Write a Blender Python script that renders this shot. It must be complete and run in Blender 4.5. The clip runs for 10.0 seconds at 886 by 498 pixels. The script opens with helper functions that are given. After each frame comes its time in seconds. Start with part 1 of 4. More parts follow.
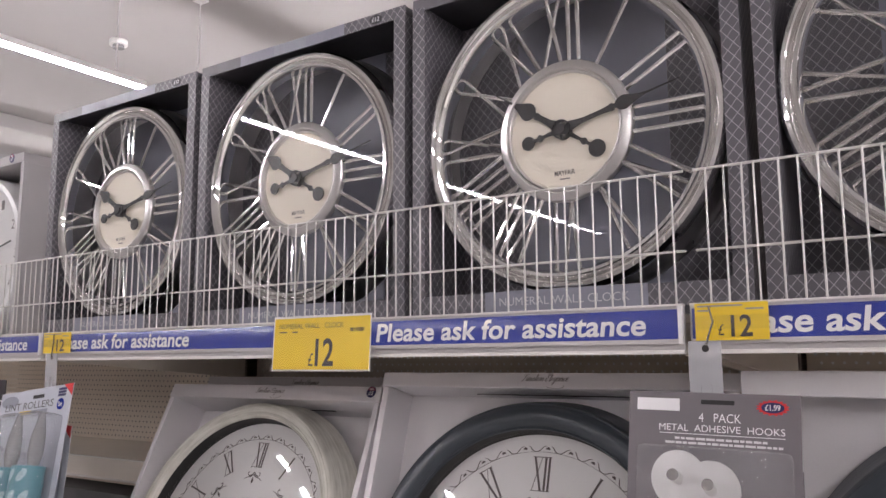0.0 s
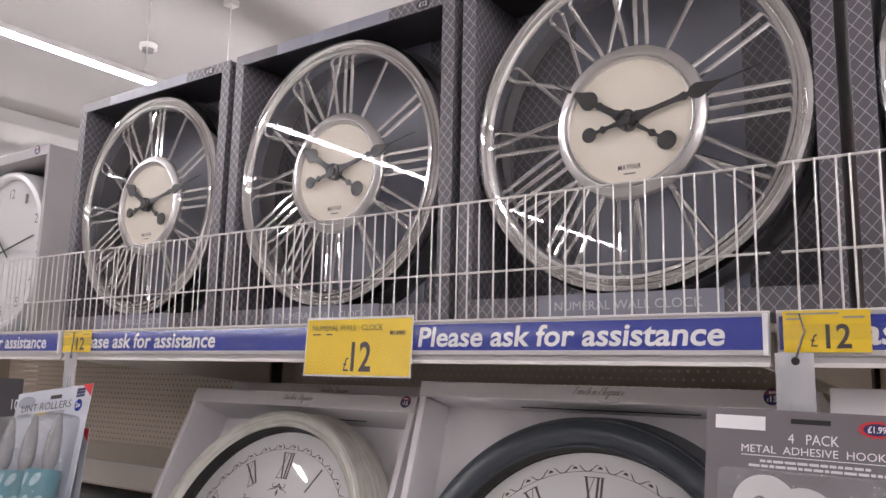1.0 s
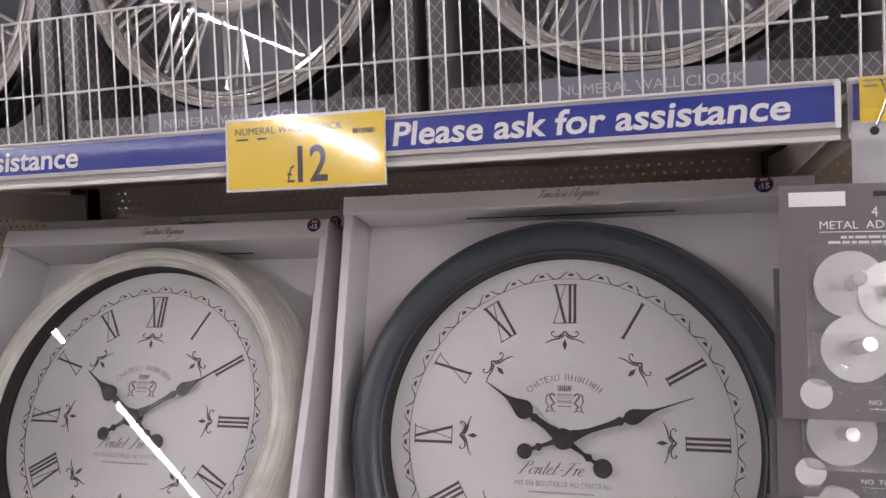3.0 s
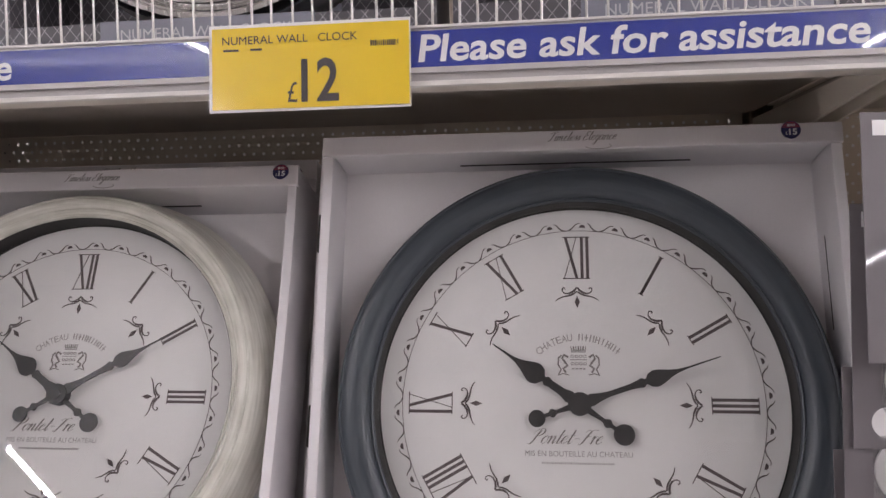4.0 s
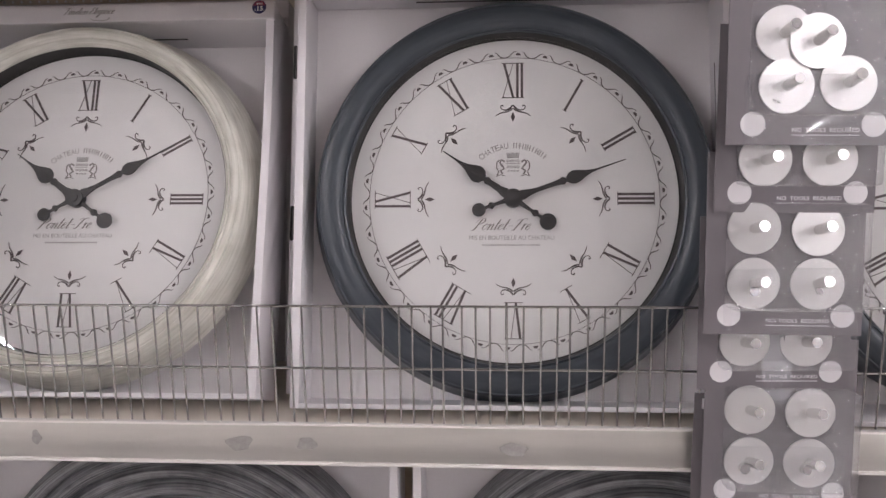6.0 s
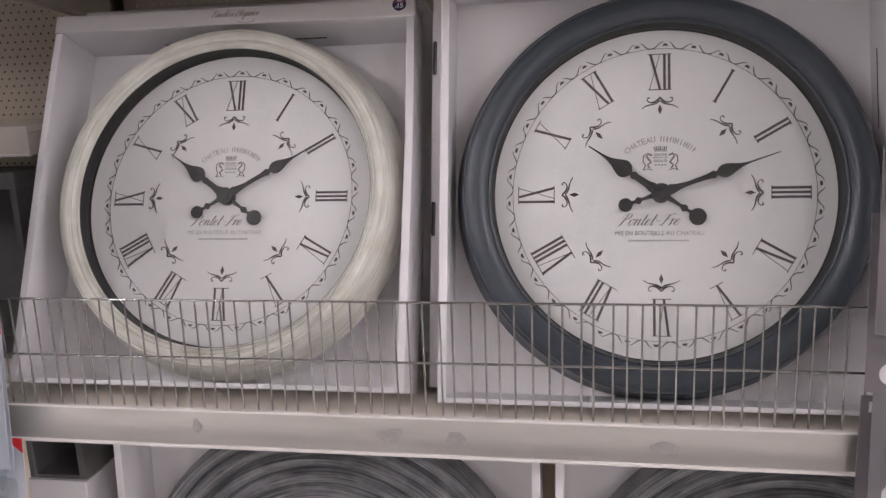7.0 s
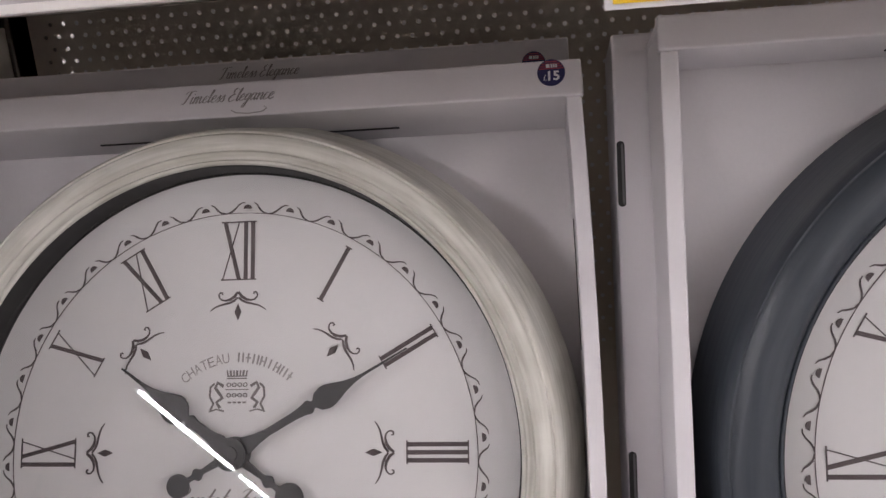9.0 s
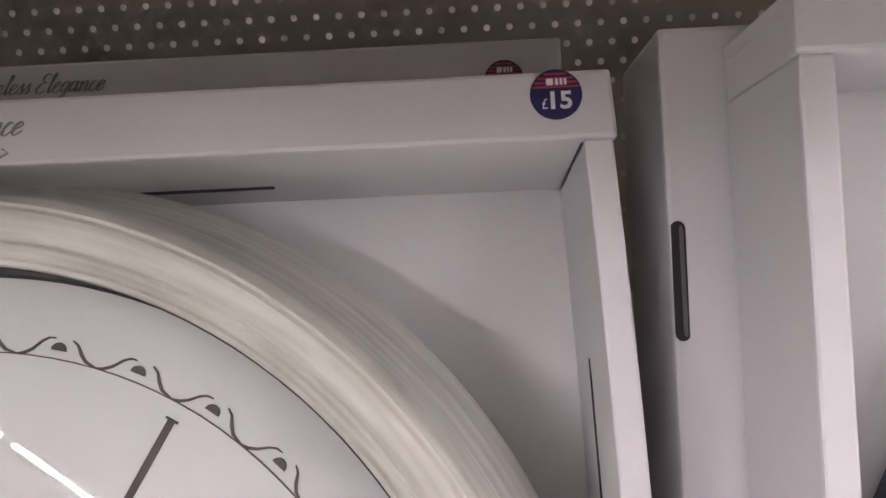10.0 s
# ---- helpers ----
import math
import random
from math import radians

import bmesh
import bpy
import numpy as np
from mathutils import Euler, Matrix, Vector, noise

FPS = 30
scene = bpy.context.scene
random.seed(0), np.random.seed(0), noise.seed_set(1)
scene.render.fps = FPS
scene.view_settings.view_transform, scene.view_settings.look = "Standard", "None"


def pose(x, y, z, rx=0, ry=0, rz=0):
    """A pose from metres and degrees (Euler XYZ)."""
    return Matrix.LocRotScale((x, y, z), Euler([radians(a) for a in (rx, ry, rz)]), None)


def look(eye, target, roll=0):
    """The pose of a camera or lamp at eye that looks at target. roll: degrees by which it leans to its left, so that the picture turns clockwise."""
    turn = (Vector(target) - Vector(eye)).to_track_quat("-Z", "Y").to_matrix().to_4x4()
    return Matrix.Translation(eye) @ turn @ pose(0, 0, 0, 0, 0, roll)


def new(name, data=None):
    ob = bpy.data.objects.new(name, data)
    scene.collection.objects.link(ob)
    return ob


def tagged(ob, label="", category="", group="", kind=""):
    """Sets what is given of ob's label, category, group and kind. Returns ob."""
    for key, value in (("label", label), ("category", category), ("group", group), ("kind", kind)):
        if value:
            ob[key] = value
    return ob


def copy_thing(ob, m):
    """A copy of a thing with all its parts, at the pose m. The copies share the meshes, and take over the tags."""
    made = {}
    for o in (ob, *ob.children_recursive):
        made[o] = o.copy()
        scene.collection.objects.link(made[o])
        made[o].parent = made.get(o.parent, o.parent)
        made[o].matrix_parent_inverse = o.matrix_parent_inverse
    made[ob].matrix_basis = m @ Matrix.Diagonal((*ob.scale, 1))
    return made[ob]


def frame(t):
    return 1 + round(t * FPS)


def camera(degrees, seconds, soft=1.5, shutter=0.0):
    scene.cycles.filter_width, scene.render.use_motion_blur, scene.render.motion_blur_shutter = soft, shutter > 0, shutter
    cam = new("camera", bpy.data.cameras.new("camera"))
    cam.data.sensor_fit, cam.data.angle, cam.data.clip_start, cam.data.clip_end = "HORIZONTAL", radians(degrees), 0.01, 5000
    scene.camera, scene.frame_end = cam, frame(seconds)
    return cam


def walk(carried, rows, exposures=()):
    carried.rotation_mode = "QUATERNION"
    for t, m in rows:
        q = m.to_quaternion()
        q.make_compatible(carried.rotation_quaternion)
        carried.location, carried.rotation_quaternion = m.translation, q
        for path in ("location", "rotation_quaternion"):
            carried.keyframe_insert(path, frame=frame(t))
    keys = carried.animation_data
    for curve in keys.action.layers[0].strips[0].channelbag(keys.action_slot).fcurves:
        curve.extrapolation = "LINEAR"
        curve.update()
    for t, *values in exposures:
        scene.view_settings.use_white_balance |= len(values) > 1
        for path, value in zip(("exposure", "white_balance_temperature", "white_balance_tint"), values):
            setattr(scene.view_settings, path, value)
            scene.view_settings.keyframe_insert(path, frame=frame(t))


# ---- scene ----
cam = camera(57.7, 10.0)
PATH = [
    (0, (0.012, 0.018, 1.617), (-1.1, 1.657, 1.897), -0.3),
    (0.5, (-0.02, 0.044, 1.618), (-1.153, 1.663, 1.921), 0.6),
    (1, (-0.059, 0.062, 1.609), (-1.208, 1.668, 1.924), 1.3),
    (1.5, (-0.121, 0.071, 1.596), (-1.179, 1.741, 1.902), 0.7),
    (2, (-0.187, 0.031, 1.577), (-1.003, 1.846, 1.78), -1.0),
    (2.5, (-0.265, 0.013, 1.586), (-0.952, 1.891, 1.6), -2.3),
    (2.7, (-0.303, 0.035, 1.584), (-0.943, 1.928, 1.509), -2.6),
    (3.8, (-0.488, 0.165, 1.528), (-0.827, 2.135, 1.468), -1.2),
    (4, (-0.515, 0.15, 1.519), (-0.771, 2.132, 1.436), -1.1),
    (4.5, (-0.558, 0.087, 1.495), (-0.701, 2.069, 1.273), -0.2),
    (5, (-0.528, 0.023, 1.482), (-0.657, 1.997, 1.186), -0.1),
    (5.2, (-0.503, -0.005, 1.5), (-0.641, 1.952, 1.115), -0.3),
    (6.3, (-0.508, -0.036, 1.451), (-0.645, 1.923, 1.071), -1.0),
    (6.5, (-0.528, -0.039, 1.468), (-0.698, 1.913, 1.066), -1.2),
    (7, (-0.579, -0.037, 1.481), (-0.916, 1.888, 1.056), -2.2),
    (7.5, (-0.647, 0.009, 1.486), (-1.047, 1.92, 1.055), -1.6),
    (8, (-0.743, 0.134, 1.521), (-1.153, 2.035, 1.056), -2.4),
    (8.5, (-0.779, 0.286, 1.551), (-1.144, 2.192, 1.068), -4.7),
    (9, (-0.811, 0.474, 1.605), (-1.09, 2.383, 1.078), -4.4),
    (9.5, (-0.841, 0.636, 1.599), (-1.068, 2.563, 1.113), -4.3),
    (10, (-0.844, 0.735, 1.589), (-0.903, 2.676, 1.108), -3.0),
]
walk(cam, [(t, look(eye, target, roll)) for t, eye, target, roll in PATH], exposures=((0, -0.15), (2.5, 0.0), (3.4, -0.16), (4.2, -0.05), (5, 0.12), (6.5, 0.06), (7, 0.10), (7.5, 0.25), (8, 0.18), (9, 0.0), (9.5, 0.20), (10, 0.45)))

# ---- light ----
world = bpy.data.worlds.new("shop_air")
world.use_nodes = True
world.node_tree.nodes["Background"].inputs[0].default_value = (1.0, 0.97, 0.95, 1)
world.node_tree.nodes["Background"].inputs[1].default_value = 0.05
scene.world = world
TUBE_POWER = 216.0


# ---- materials ----
def link(nt, a, b):
    nt.links.new(a, b)


def base(name):
    m = bpy.data.materials.new(name)
    m.use_nodes = True
    return m, m.node_tree, m.node_tree.nodes["Principled BSDF"]


def mat(name, col, rough=0.5, metal=0.0, var=0.08, scale=30.0, fine=400.0, bump=0.0, coat=0.0, spec=0.5, stretch=(1, 1, 1), each=0.0):
    """Painted, printed or moulded surface: two scales of tone, fine relief, uneven gloss."""
    m, nt, p = base(name)
    tc = nt.nodes.new("ShaderNodeTexCoord")
    mp = nt.nodes.new("ShaderNodeMapping")
    mp.inputs["Scale"].default_value = stretch
    link(nt, tc.outputs["Object"], mp.inputs[0])
    n1, n2 = nt.nodes.new("ShaderNodeTexNoise"), nt.nodes.new("ShaderNodeTexNoise")
    n1.inputs["Scale"].default_value, n2.inputs["Scale"].default_value = scale, fine
    n1.inputs["Detail"].default_value, n2.inputs["Detail"].default_value = 5, 2
    for n in (n1, n2):
        link(nt, mp.outputs[0], n.inputs["Vector"])
    add = nt.nodes.new("ShaderNodeMath")
    add.operation = "ADD"
    link(nt, n1.outputs["Fac"], add.inputs[0])
    sc = nt.nodes.new("ShaderNodeMath")
    sc.operation, sc.inputs[1].default_value = "MULTIPLY", 0.4
    link(nt, n2.outputs["Fac"], sc.inputs[0])
    link(nt, sc.outputs[0], add.inputs[1])
    ramp = nt.nodes.new("ShaderNodeMapRange")
    ramp.inputs[1].default_value, ramp.inputs[2].default_value = 0.35, 1.05
    ramp.inputs[3].default_value, ramp.inputs[4].default_value = 1 - var, 1 + var
    link(nt, add.outputs[0], ramp.inputs[0])
    val = ramp.outputs[0]
    if each:
        oi = nt.nodes.new("ShaderNodeObjectInfo")
        er = nt.nodes.new("ShaderNodeMapRange")
        er.inputs[3].default_value, er.inputs[4].default_value = 1 - each, 1 + each
        link(nt, oi.outputs["Random"], er.inputs[0])
        mu = nt.nodes.new("ShaderNodeMath")
        mu.operation = "MULTIPLY"
        link(nt, val, mu.inputs[0])
        link(nt, er.outputs[0], mu.inputs[1])
        val = mu.outputs[0]
    mix = nt.nodes.new("ShaderNodeVectorMath")
    mix.operation = "SCALE"
    mix.inputs[0].default_value = col[:3]
    link(nt, val, mix.inputs["Scale"])
    link(nt, mix.outputs[0], p.inputs["Base Color"])
    rr = nt.nodes.new("ShaderNodeMapRange")
    rr.inputs[3].default_value, rr.inputs[4].default_value = max(rough * 0.8, 0.02), min(rough * 1.25, 1)
    link(nt, n1.outputs["Fac"], rr.inputs[0])
    link(nt, rr.outputs[0], p.inputs["Roughness"])
    p.inputs["Metallic"].default_value = metal
    p.inputs["Coat Weight"].default_value = coat
    p.inputs["Specular IOR Level"].default_value = spec
    if bump:
        b = nt.nodes.new("ShaderNodeBump")
        b.inputs["Strength"].default_value, b.inputs["Distance"].default_value = bump, 0.001
        link(nt, add.outputs[0], b.inputs["Height"])
        link(nt, b.outputs[0], p.inputs["Normal"])
    return m


def turned(name, col, streak, rough, amount, rings=260.0, along=4.0):
    """Turned wood under paint: streaks that run round the ring, brushed and worn through in places."""
    m, nt, p = base(name)
    tc, sep = nt.nodes.new("ShaderNodeTexCoord"), nt.nodes.new("ShaderNodeSeparateXYZ")
    link(nt, tc.outputs["Object"], sep.inputs[0])

    def calc(op, a, b=0.0):
        n = nt.nodes.new("ShaderNodeMath")
        n.operation = op
        for s, v in zip(n.inputs, (a, b)):
            if isinstance(v, (int, float)):
                s.default_value = v
            else:
                link(nt, v, s)
        return n.outputs[0]
    r = calc("SQRT", calc("ADD", calc("MULTIPLY", sep.outputs[0], sep.outputs[0]), calc("MULTIPLY", sep.outputs[2], sep.outputs[2])))
    a = calc("ARCTAN2", sep.outputs[0], sep.outputs[2])
    mix = nt.nodes.new("ShaderNodeCombineXYZ")
    link(nt, calc("MULTIPLY", r, rings), mix.inputs[0])
    link(nt, calc("MULTIPLY", sep.outputs[1], rings), mix.inputs[1])
    link(nt, calc("MULTIPLY", a, along), mix.inputs[2])
    n1, n2 = nt.nodes.new("ShaderNodeTexNoise"), nt.nodes.new("ShaderNodeTexNoise")
    n1.inputs["Scale"].default_value, n1.inputs["Detail"].default_value = 1.0, 6
    n2.inputs["Scale"].default_value, n2.inputs["Detail"].default_value = 35.0, 4
    link(nt, mix.outputs[0], n1.inputs["Vector"])
    link(nt, tc.outputs["Object"], n2.inputs["Vector"])
    f = calc("MULTIPLY", calc("SUBTRACT", calc("ADD", n1.outputs["Fac"], calc("MULTIPLY", n2.outputs["Fac"], 0.5)), 0.58), 2.4)
    f = calc("MINIMUM", calc("MAXIMUM", f, 0.0), 1.0)
    cm = nt.nodes.new("ShaderNodeMix")
    cm.data_type = "RGBA"
    cm.inputs[6].default_value, cm.inputs[7].default_value = (*col, 1), (*streak, 1)
    link(nt, calc("MULTIPLY", f, amount), cm.inputs[0])
    link(nt, cm.outputs[2], p.inputs["Base Color"])
    link(nt, calc("ADD", rough, calc("MULTIPLY", n2.outputs["Fac"], 0.15)), p.inputs["Roughness"])
    b = nt.nodes.new("ShaderNodeBump")
    b.inputs["Strength"].default_value, b.inputs["Distance"].default_value = 0.25, 0.001
    link(nt, n1.outputs["Fac"], b.inputs["Height"])
    link(nt, b.outputs[0], p.inputs["Normal"])
    return m


def clear(name, tint=(1, 1, 1), gloss=0.03, least=0.04, strength=1.0, wrinkle=0.0, haze=0.0):
    """Thin clear sheet: lets light through, mirrors more the flatter it is seen."""
    m = bpy.data.materials.new(name)
    m.use_nodes = True
    nt = m.node_tree
    nt.nodes.remove(nt.nodes["Principled BSDF"])
    tr, gl, lw, mx = (nt.nodes.new("ShaderNode" + k) for k in ("BsdfTransparent", "BsdfGlossy", "LayerWeight", "MixShader"))
    tr.inputs[0].default_value = (*tint, 1)
    gl.inputs["Roughness"].default_value = gloss
    if wrinkle:
        n = nt.nodes.new("ShaderNodeTexNoise")
        n.inputs["Scale"].default_value = 60
        b = nt.nodes.new("ShaderNodeBump")
        b.inputs["Strength"].default_value, b.inputs["Distance"].default_value = wrinkle, 0.01
        link(nt, n.outputs["Fac"], b.inputs["Height"])
        link(nt, b.outputs[0], gl.inputs["Normal"])
    pw = nt.nodes.new("ShaderNodeMath")
    pw.operation, pw.inputs[1].default_value = "POWER", 5.0
    link(nt, lw.outputs["Facing"], pw.inputs[0])
    mu = nt.nodes.new("ShaderNodeMath")
    mu.operation, mu.inputs[1].default_value, mu.inputs[2].default_value, mu.use_clamp = "MULTIPLY_ADD", strength, least, True
    link(nt, pw.outputs[0], mu.inputs[0])
    link(nt, mu.outputs[0], mx.inputs[0])
    body = tr.outputs[0]
    if haze:
        df, hz = nt.nodes.new("ShaderNodeBsdfDiffuse"), nt.nodes.new("ShaderNodeMixShader")
        df.inputs[0].default_value, hz.inputs[0].default_value = (0.75, 0.75, 0.78, 1), haze
        link(nt, tr.outputs[0], hz.inputs[1])
        link(nt, df.outputs[0], hz.inputs[2])
        body = hz.outputs[0]
    link(nt, body, mx.inputs[1])
    link(nt, gl.outputs[0], mx.inputs[2])
    link(nt, mx.outputs[0], nt.nodes["Material Output"].inputs[0])
    return m


def lattice(name, dark, pale, pitch=0.0107):
    """Dark card printed with a fine double diamond lattice, the same on every face."""
    m, nt, p = base(name)
    tc = nt.nodes.new("ShaderNodeTexCoord")
    sep = nt.nodes.new("ShaderNodeSeparateXYZ")
    link(nt, tc.outputs["Object"], sep.inputs[0])

    def math(op, a, b=None):
        n = nt.nodes.new("ShaderNodeMath")
        n.operation = op
        for s, v in zip(n.inputs, (a, b)):
            if v is None:
                continue
            if isinstance(v, (int, float)):
                s.default_value = v
            else:
                link(nt, v, s)
        return n.outputs[0]
    across = math("ADD", sep.outputs[0], sep.outputs[1])
    lines = []
    for sign in ("ADD", "SUBTRACT"):
        d = math(sign, math("MULTIPLY", across, 1.2), sep.outputs[2])
        fr = math("FRACT", math("ADD", math("DIVIDE", d, pitch * 1.4), 50.0))
        off = math("ABSOLUTE", math("SUBTRACT", fr, 0.5))
        lines.append(math("LESS_THAN", off, 0.034))
    on = math("MAXIMUM", *lines)
    nz = nt.nodes.new("ShaderNodeTexNoise")
    nz.inputs["Scale"].default_value = 60
    on = math("MULTIPLY", on, math("ADD", nz.outputs["Fac"], 0.25))
    mx = nt.nodes.new("ShaderNodeMix")
    mx.data_type = "RGBA"
    link(nt, on, mx.inputs[0])
    mx.inputs[6].default_value, mx.inputs[7].default_value = (*dark, 1), (*pale, 1)
    link(nt, mx.outputs[2], p.inputs["Base Color"])
    p.inputs["Roughness"].default_value = 0.45
    return m


def glow(name, col, power):
    m = bpy.data.materials.new(name)
    m.use_nodes = True
    nt = m.node_tree
    nt.nodes.remove(nt.nodes["Principled BSDF"])
    e = nt.nodes.new("ShaderNodeEmission")
    e.inputs[0].default_value, e.inputs[1].default_value = (*col, 1), power
    link(nt, e.outputs[0], nt.nodes["Material Output"].inputs[0])
    return m


CARD = mat("white_card", (0.74, 0.715, 0.735), 0.55, var=0.035, scale=9, bump=0.05)
CARD_IN = mat("white_card_inner", (0.77, 0.742, 0.752), 0.6, var=0.05, scale=6, bump=0.05)
CREAM = turned("cream_wood_paint", (0.70, 0.685, 0.625), (0.46, 0.445, 0.385), 0.34, 0.9)
SLATE = turned("slate_wood_paint", (0.038, 0.047, 0.060), (0.070, 0.079, 0.091), 0.33, 0.45)
GAPBLACK = mat("dark_rebate", (0.018, 0.017, 0.017), 0.6)
DIAL = mat("dial_paper", (0.695, 0.680, 0.675), 0.6, var=0.02, scale=8)
INK = mat("dial_ink", (0.090, 0.070, 0.070), 0.7, var=0.25, scale=120)
PALEINK = mat("dial_ink_pale", (0.19, 0.17, 0.165), 0.7, var=0.25, scale=120)
FAINTINK = mat("dial_ink_faint", (0.30, 0.28, 0.275), 0.7, var=0.35, scale=260)
HANDS = mat("black_hand_metal", (0.022, 0.02, 0.021), 0.4, var=0.2)
GLASS = clear("clock_glass", (0.985, 0.985, 0.985), 0.004, 0.055, 0.9)
CHROME = mat("chrome_plating", (0.86, 0.85, 0.84), 0.055, 1.0, var=0.05, scale=14)
SATIN = mat("satin_chrome", (0.78, 0.76, 0.75), 0.30, 1.0, var=0.08, scale=40)
WIRE = mat("zinc_wire", (0.40, 0.39, 0.38), 0.22, 1.0, var=0.15, scale=60)
WIREWHITE = mat("pale_coated_wire", (0.66, 0.64, 0.62), 0.3, 0.25, var=0.1, scale=60)
LATTICE = lattice("lattice_print", (0.112, 0.106, 0.120), (0.48, 0.46, 0.49))
BLUEGREY = mat("blue_grey_print", (0.25, 0.255, 0.31), 0.4, var=0.12, scale=7)
BLUEPALE = mat("pale_blue_print", (0.28, 0.29, 0.34), 0.45, var=0.1, scale=12)
PURPLE = mat("red_violet_print", (0.42, 0.05, 0.07), 0.35)
NIGHT = mat("dark_box_edge", (0.030, 0.028, 0.033), 0.42, var=0.2)
EDGEGREY = mat("grey_box_edge", (0.14, 0.135, 0.15), 0.4, var=0.2)
DISCCREAM = mat("cream_dial_disc", (0.80, 0.735, 0.63), 0.5, var=0.015, scale=6, fine=50)
TEXTPALE = mat("pale_print", (0.55, 0.55, 0.58), 0.5)
SHELFPAINT = mat("cream_shelf_paint", (0.69, 0.63, 0.56), 0.4, var=0.06, scale=8, bump=0.06)
# SHELFUNDER is the cream shelf paint darkened; the undersides' shade is in its colour.
SHELFUNDER = mat("shaded_shelf_paint", (0.43, 0.38, 0.335), 0.45, var=0.06, scale=8)
RAIL = mat("shelf_rail_plastic", (0.56, 0.54, 0.51), 0.32, 0.8, var=0.10, scale=9, coat=0.9, stretch=(0.5, 1, 7))
RAILGREY = mat("grey_rail_plastic", (0.50, 0.475, 0.475), 0.35, var=0.07, scale=12)
RAILPALE = mat("rail_lip", (0.72, 0.69, 0.66), 0.3, var=0.06)
DECK = mat("cream_deck_paint", (0.82, 0.76, 0.68), 0.35, var=0.05, scale=10, bump=0.04)
SMUDGE = mat("glue_residue", (0.32, 0.305, 0.29), 0.40, var=0.3, scale=90)
BLUE = mat("royal_blue_print", (0.022, 0.040, 0.30), 0.22, var=0.05, coat=0.6)
WHITE = mat("white_print", (0.80, 0.79, 0.80), 0.35, var=0.03)
YELLOW = mat("yellow_ticket_print", (0.86, 0.60, 0.025), 0.33, var=0.04, coat=0.4)
BLACKINK = mat("ticket_ink", (0.06, 0.05, 0.05), 0.5)
PLASTIC = clear("clear_plastic", (0.95, 0.95, 0.96), 0.08, 0.06, 0.9)
RAILCOVER = clear("clear_rail_cover", (0.97, 0.97, 0.98), 0.30, 0.06, 2.5)
STRIPPLASTIC = clear("milky_strip_plastic", (0.93, 0.93, 0.95), 0.1, 0.06, 0.9, 0.0, 0.32)
BLISTER = clear("blister_plastic", (0.95, 0.95, 0.96), 0.09, 0.11, 0.9, 0.8, 0.02)
TAUPE = mat("grey_card_print", (0.155, 0.14, 0.15), 0.35, var=0.05, scale=10, coat=0.25)
TAUPEBACK = mat("grey_card_edge", (0.06, 0.055, 0.06), 0.5)
BRUSHED = mat("brushed_steel", (0.80, 0.79, 0.78), 0.36, 0.8, var=0.05, scale=14)
STEELDARK = mat("steel_peg", (0.66, 0.65, 0.64), 0.2, 1.0)
DOT = mat("white_round_label", (0.66, 0.64, 0.65), 0.5, var=0.03)
NAVY = mat("navy_print", (0.025, 0.022, 0.10), 0.35)
RED = mat("red_print", (0.62, 0.03, 0.035), 0.35)
LINTCARD = mat("pale_grey_card", (0.54, 0.56, 0.62), 0.3, var=0.05, coat=0.4)
LEAFPALE = mat("pale_leaf_print", (0.36, 0.50, 0.56), 0.45, var=0.25, scale=160)
TEAL = mat("teal_roller_wrap", (0.07, 0.225, 0.27), 0.4, var=0.15, scale=25)
HANDLEGREY = mat("grey_handle_plastic", (0.24, 0.235, 0.24), 0.2, var=0.1, coat=0.6)
PEGBOARD = mat("beige_pegboard", (0.66, 0.585, 0.50), 0.5, var=0.05, scale=6, bump=0.04)
UPRIGHT = mat("upright_paint", (0.42, 0.37, 0.32), 0.45, var=0.06)
GREYCARD = mat("pale_grey_carton", (0.44, 0.425, 0.43), 0.55, var=0.05, scale=9)
CEILING = mat("ceiling_board", (0.37, 0.353, 0.345), 0.8, var=0.05, scale=0.7)
WALLS = mat("shop_wall_paint", (0.45, 0.432, 0.428), 0.75, var=0.06, scale=0.8)
AISLE = mat("reflection_wall_tone", (0.30, 0.285, 0.28), 0.6, var=0.5, scale=2.2, fine=9)
FLOOR = mat("vinyl_floor", (0.58, 0.56, 0.54), 0.3, var=0.12, scale=1.5, fine=60)
TUBE = glow("tube_light", (1.0, 0.945, 0.985), TUBE_POWER)
HOUSING = mat("white_light_housing", (0.75, 0.74, 0.73), 0.4)
DISTRESS = turned("distressed_grey_wood", (0.045, 0.046, 0.051), (0.31, 0.31, 0.325), 0.42, 0.9, 460.0, 2.6)
DARKBOX = mat("dark_grey_carton", (0.13, 0.125, 0.125), 0.5, var=0.1)


# ---- mesh helpers ----
def bx(bm, x0, x1, y0, y1, z0, z1, bevel=0.0):
    r = bmesh.ops.create_cube(bm, size=1.0)
    vs = r["verts"]
    for v in vs:
        v.co = ((x0 + x1) / 2 + v.co.x * (x1 - x0), (y0 + y1) / 2 + v.co.y * (y1 - y0), (z0 + z1) / 2 + v.co.z * (z1 - z0))
    if bevel:
        es = list({e for v in vs for e in v.link_edges})
        bmesh.ops.bevel(bm, geom=es, offset=bevel, segments=2, affect="EDGES", profile=0.6)
    return bm


def box(*a, bevel=0.0):
    return bx(bmesh.new(), *a, bevel=bevel)


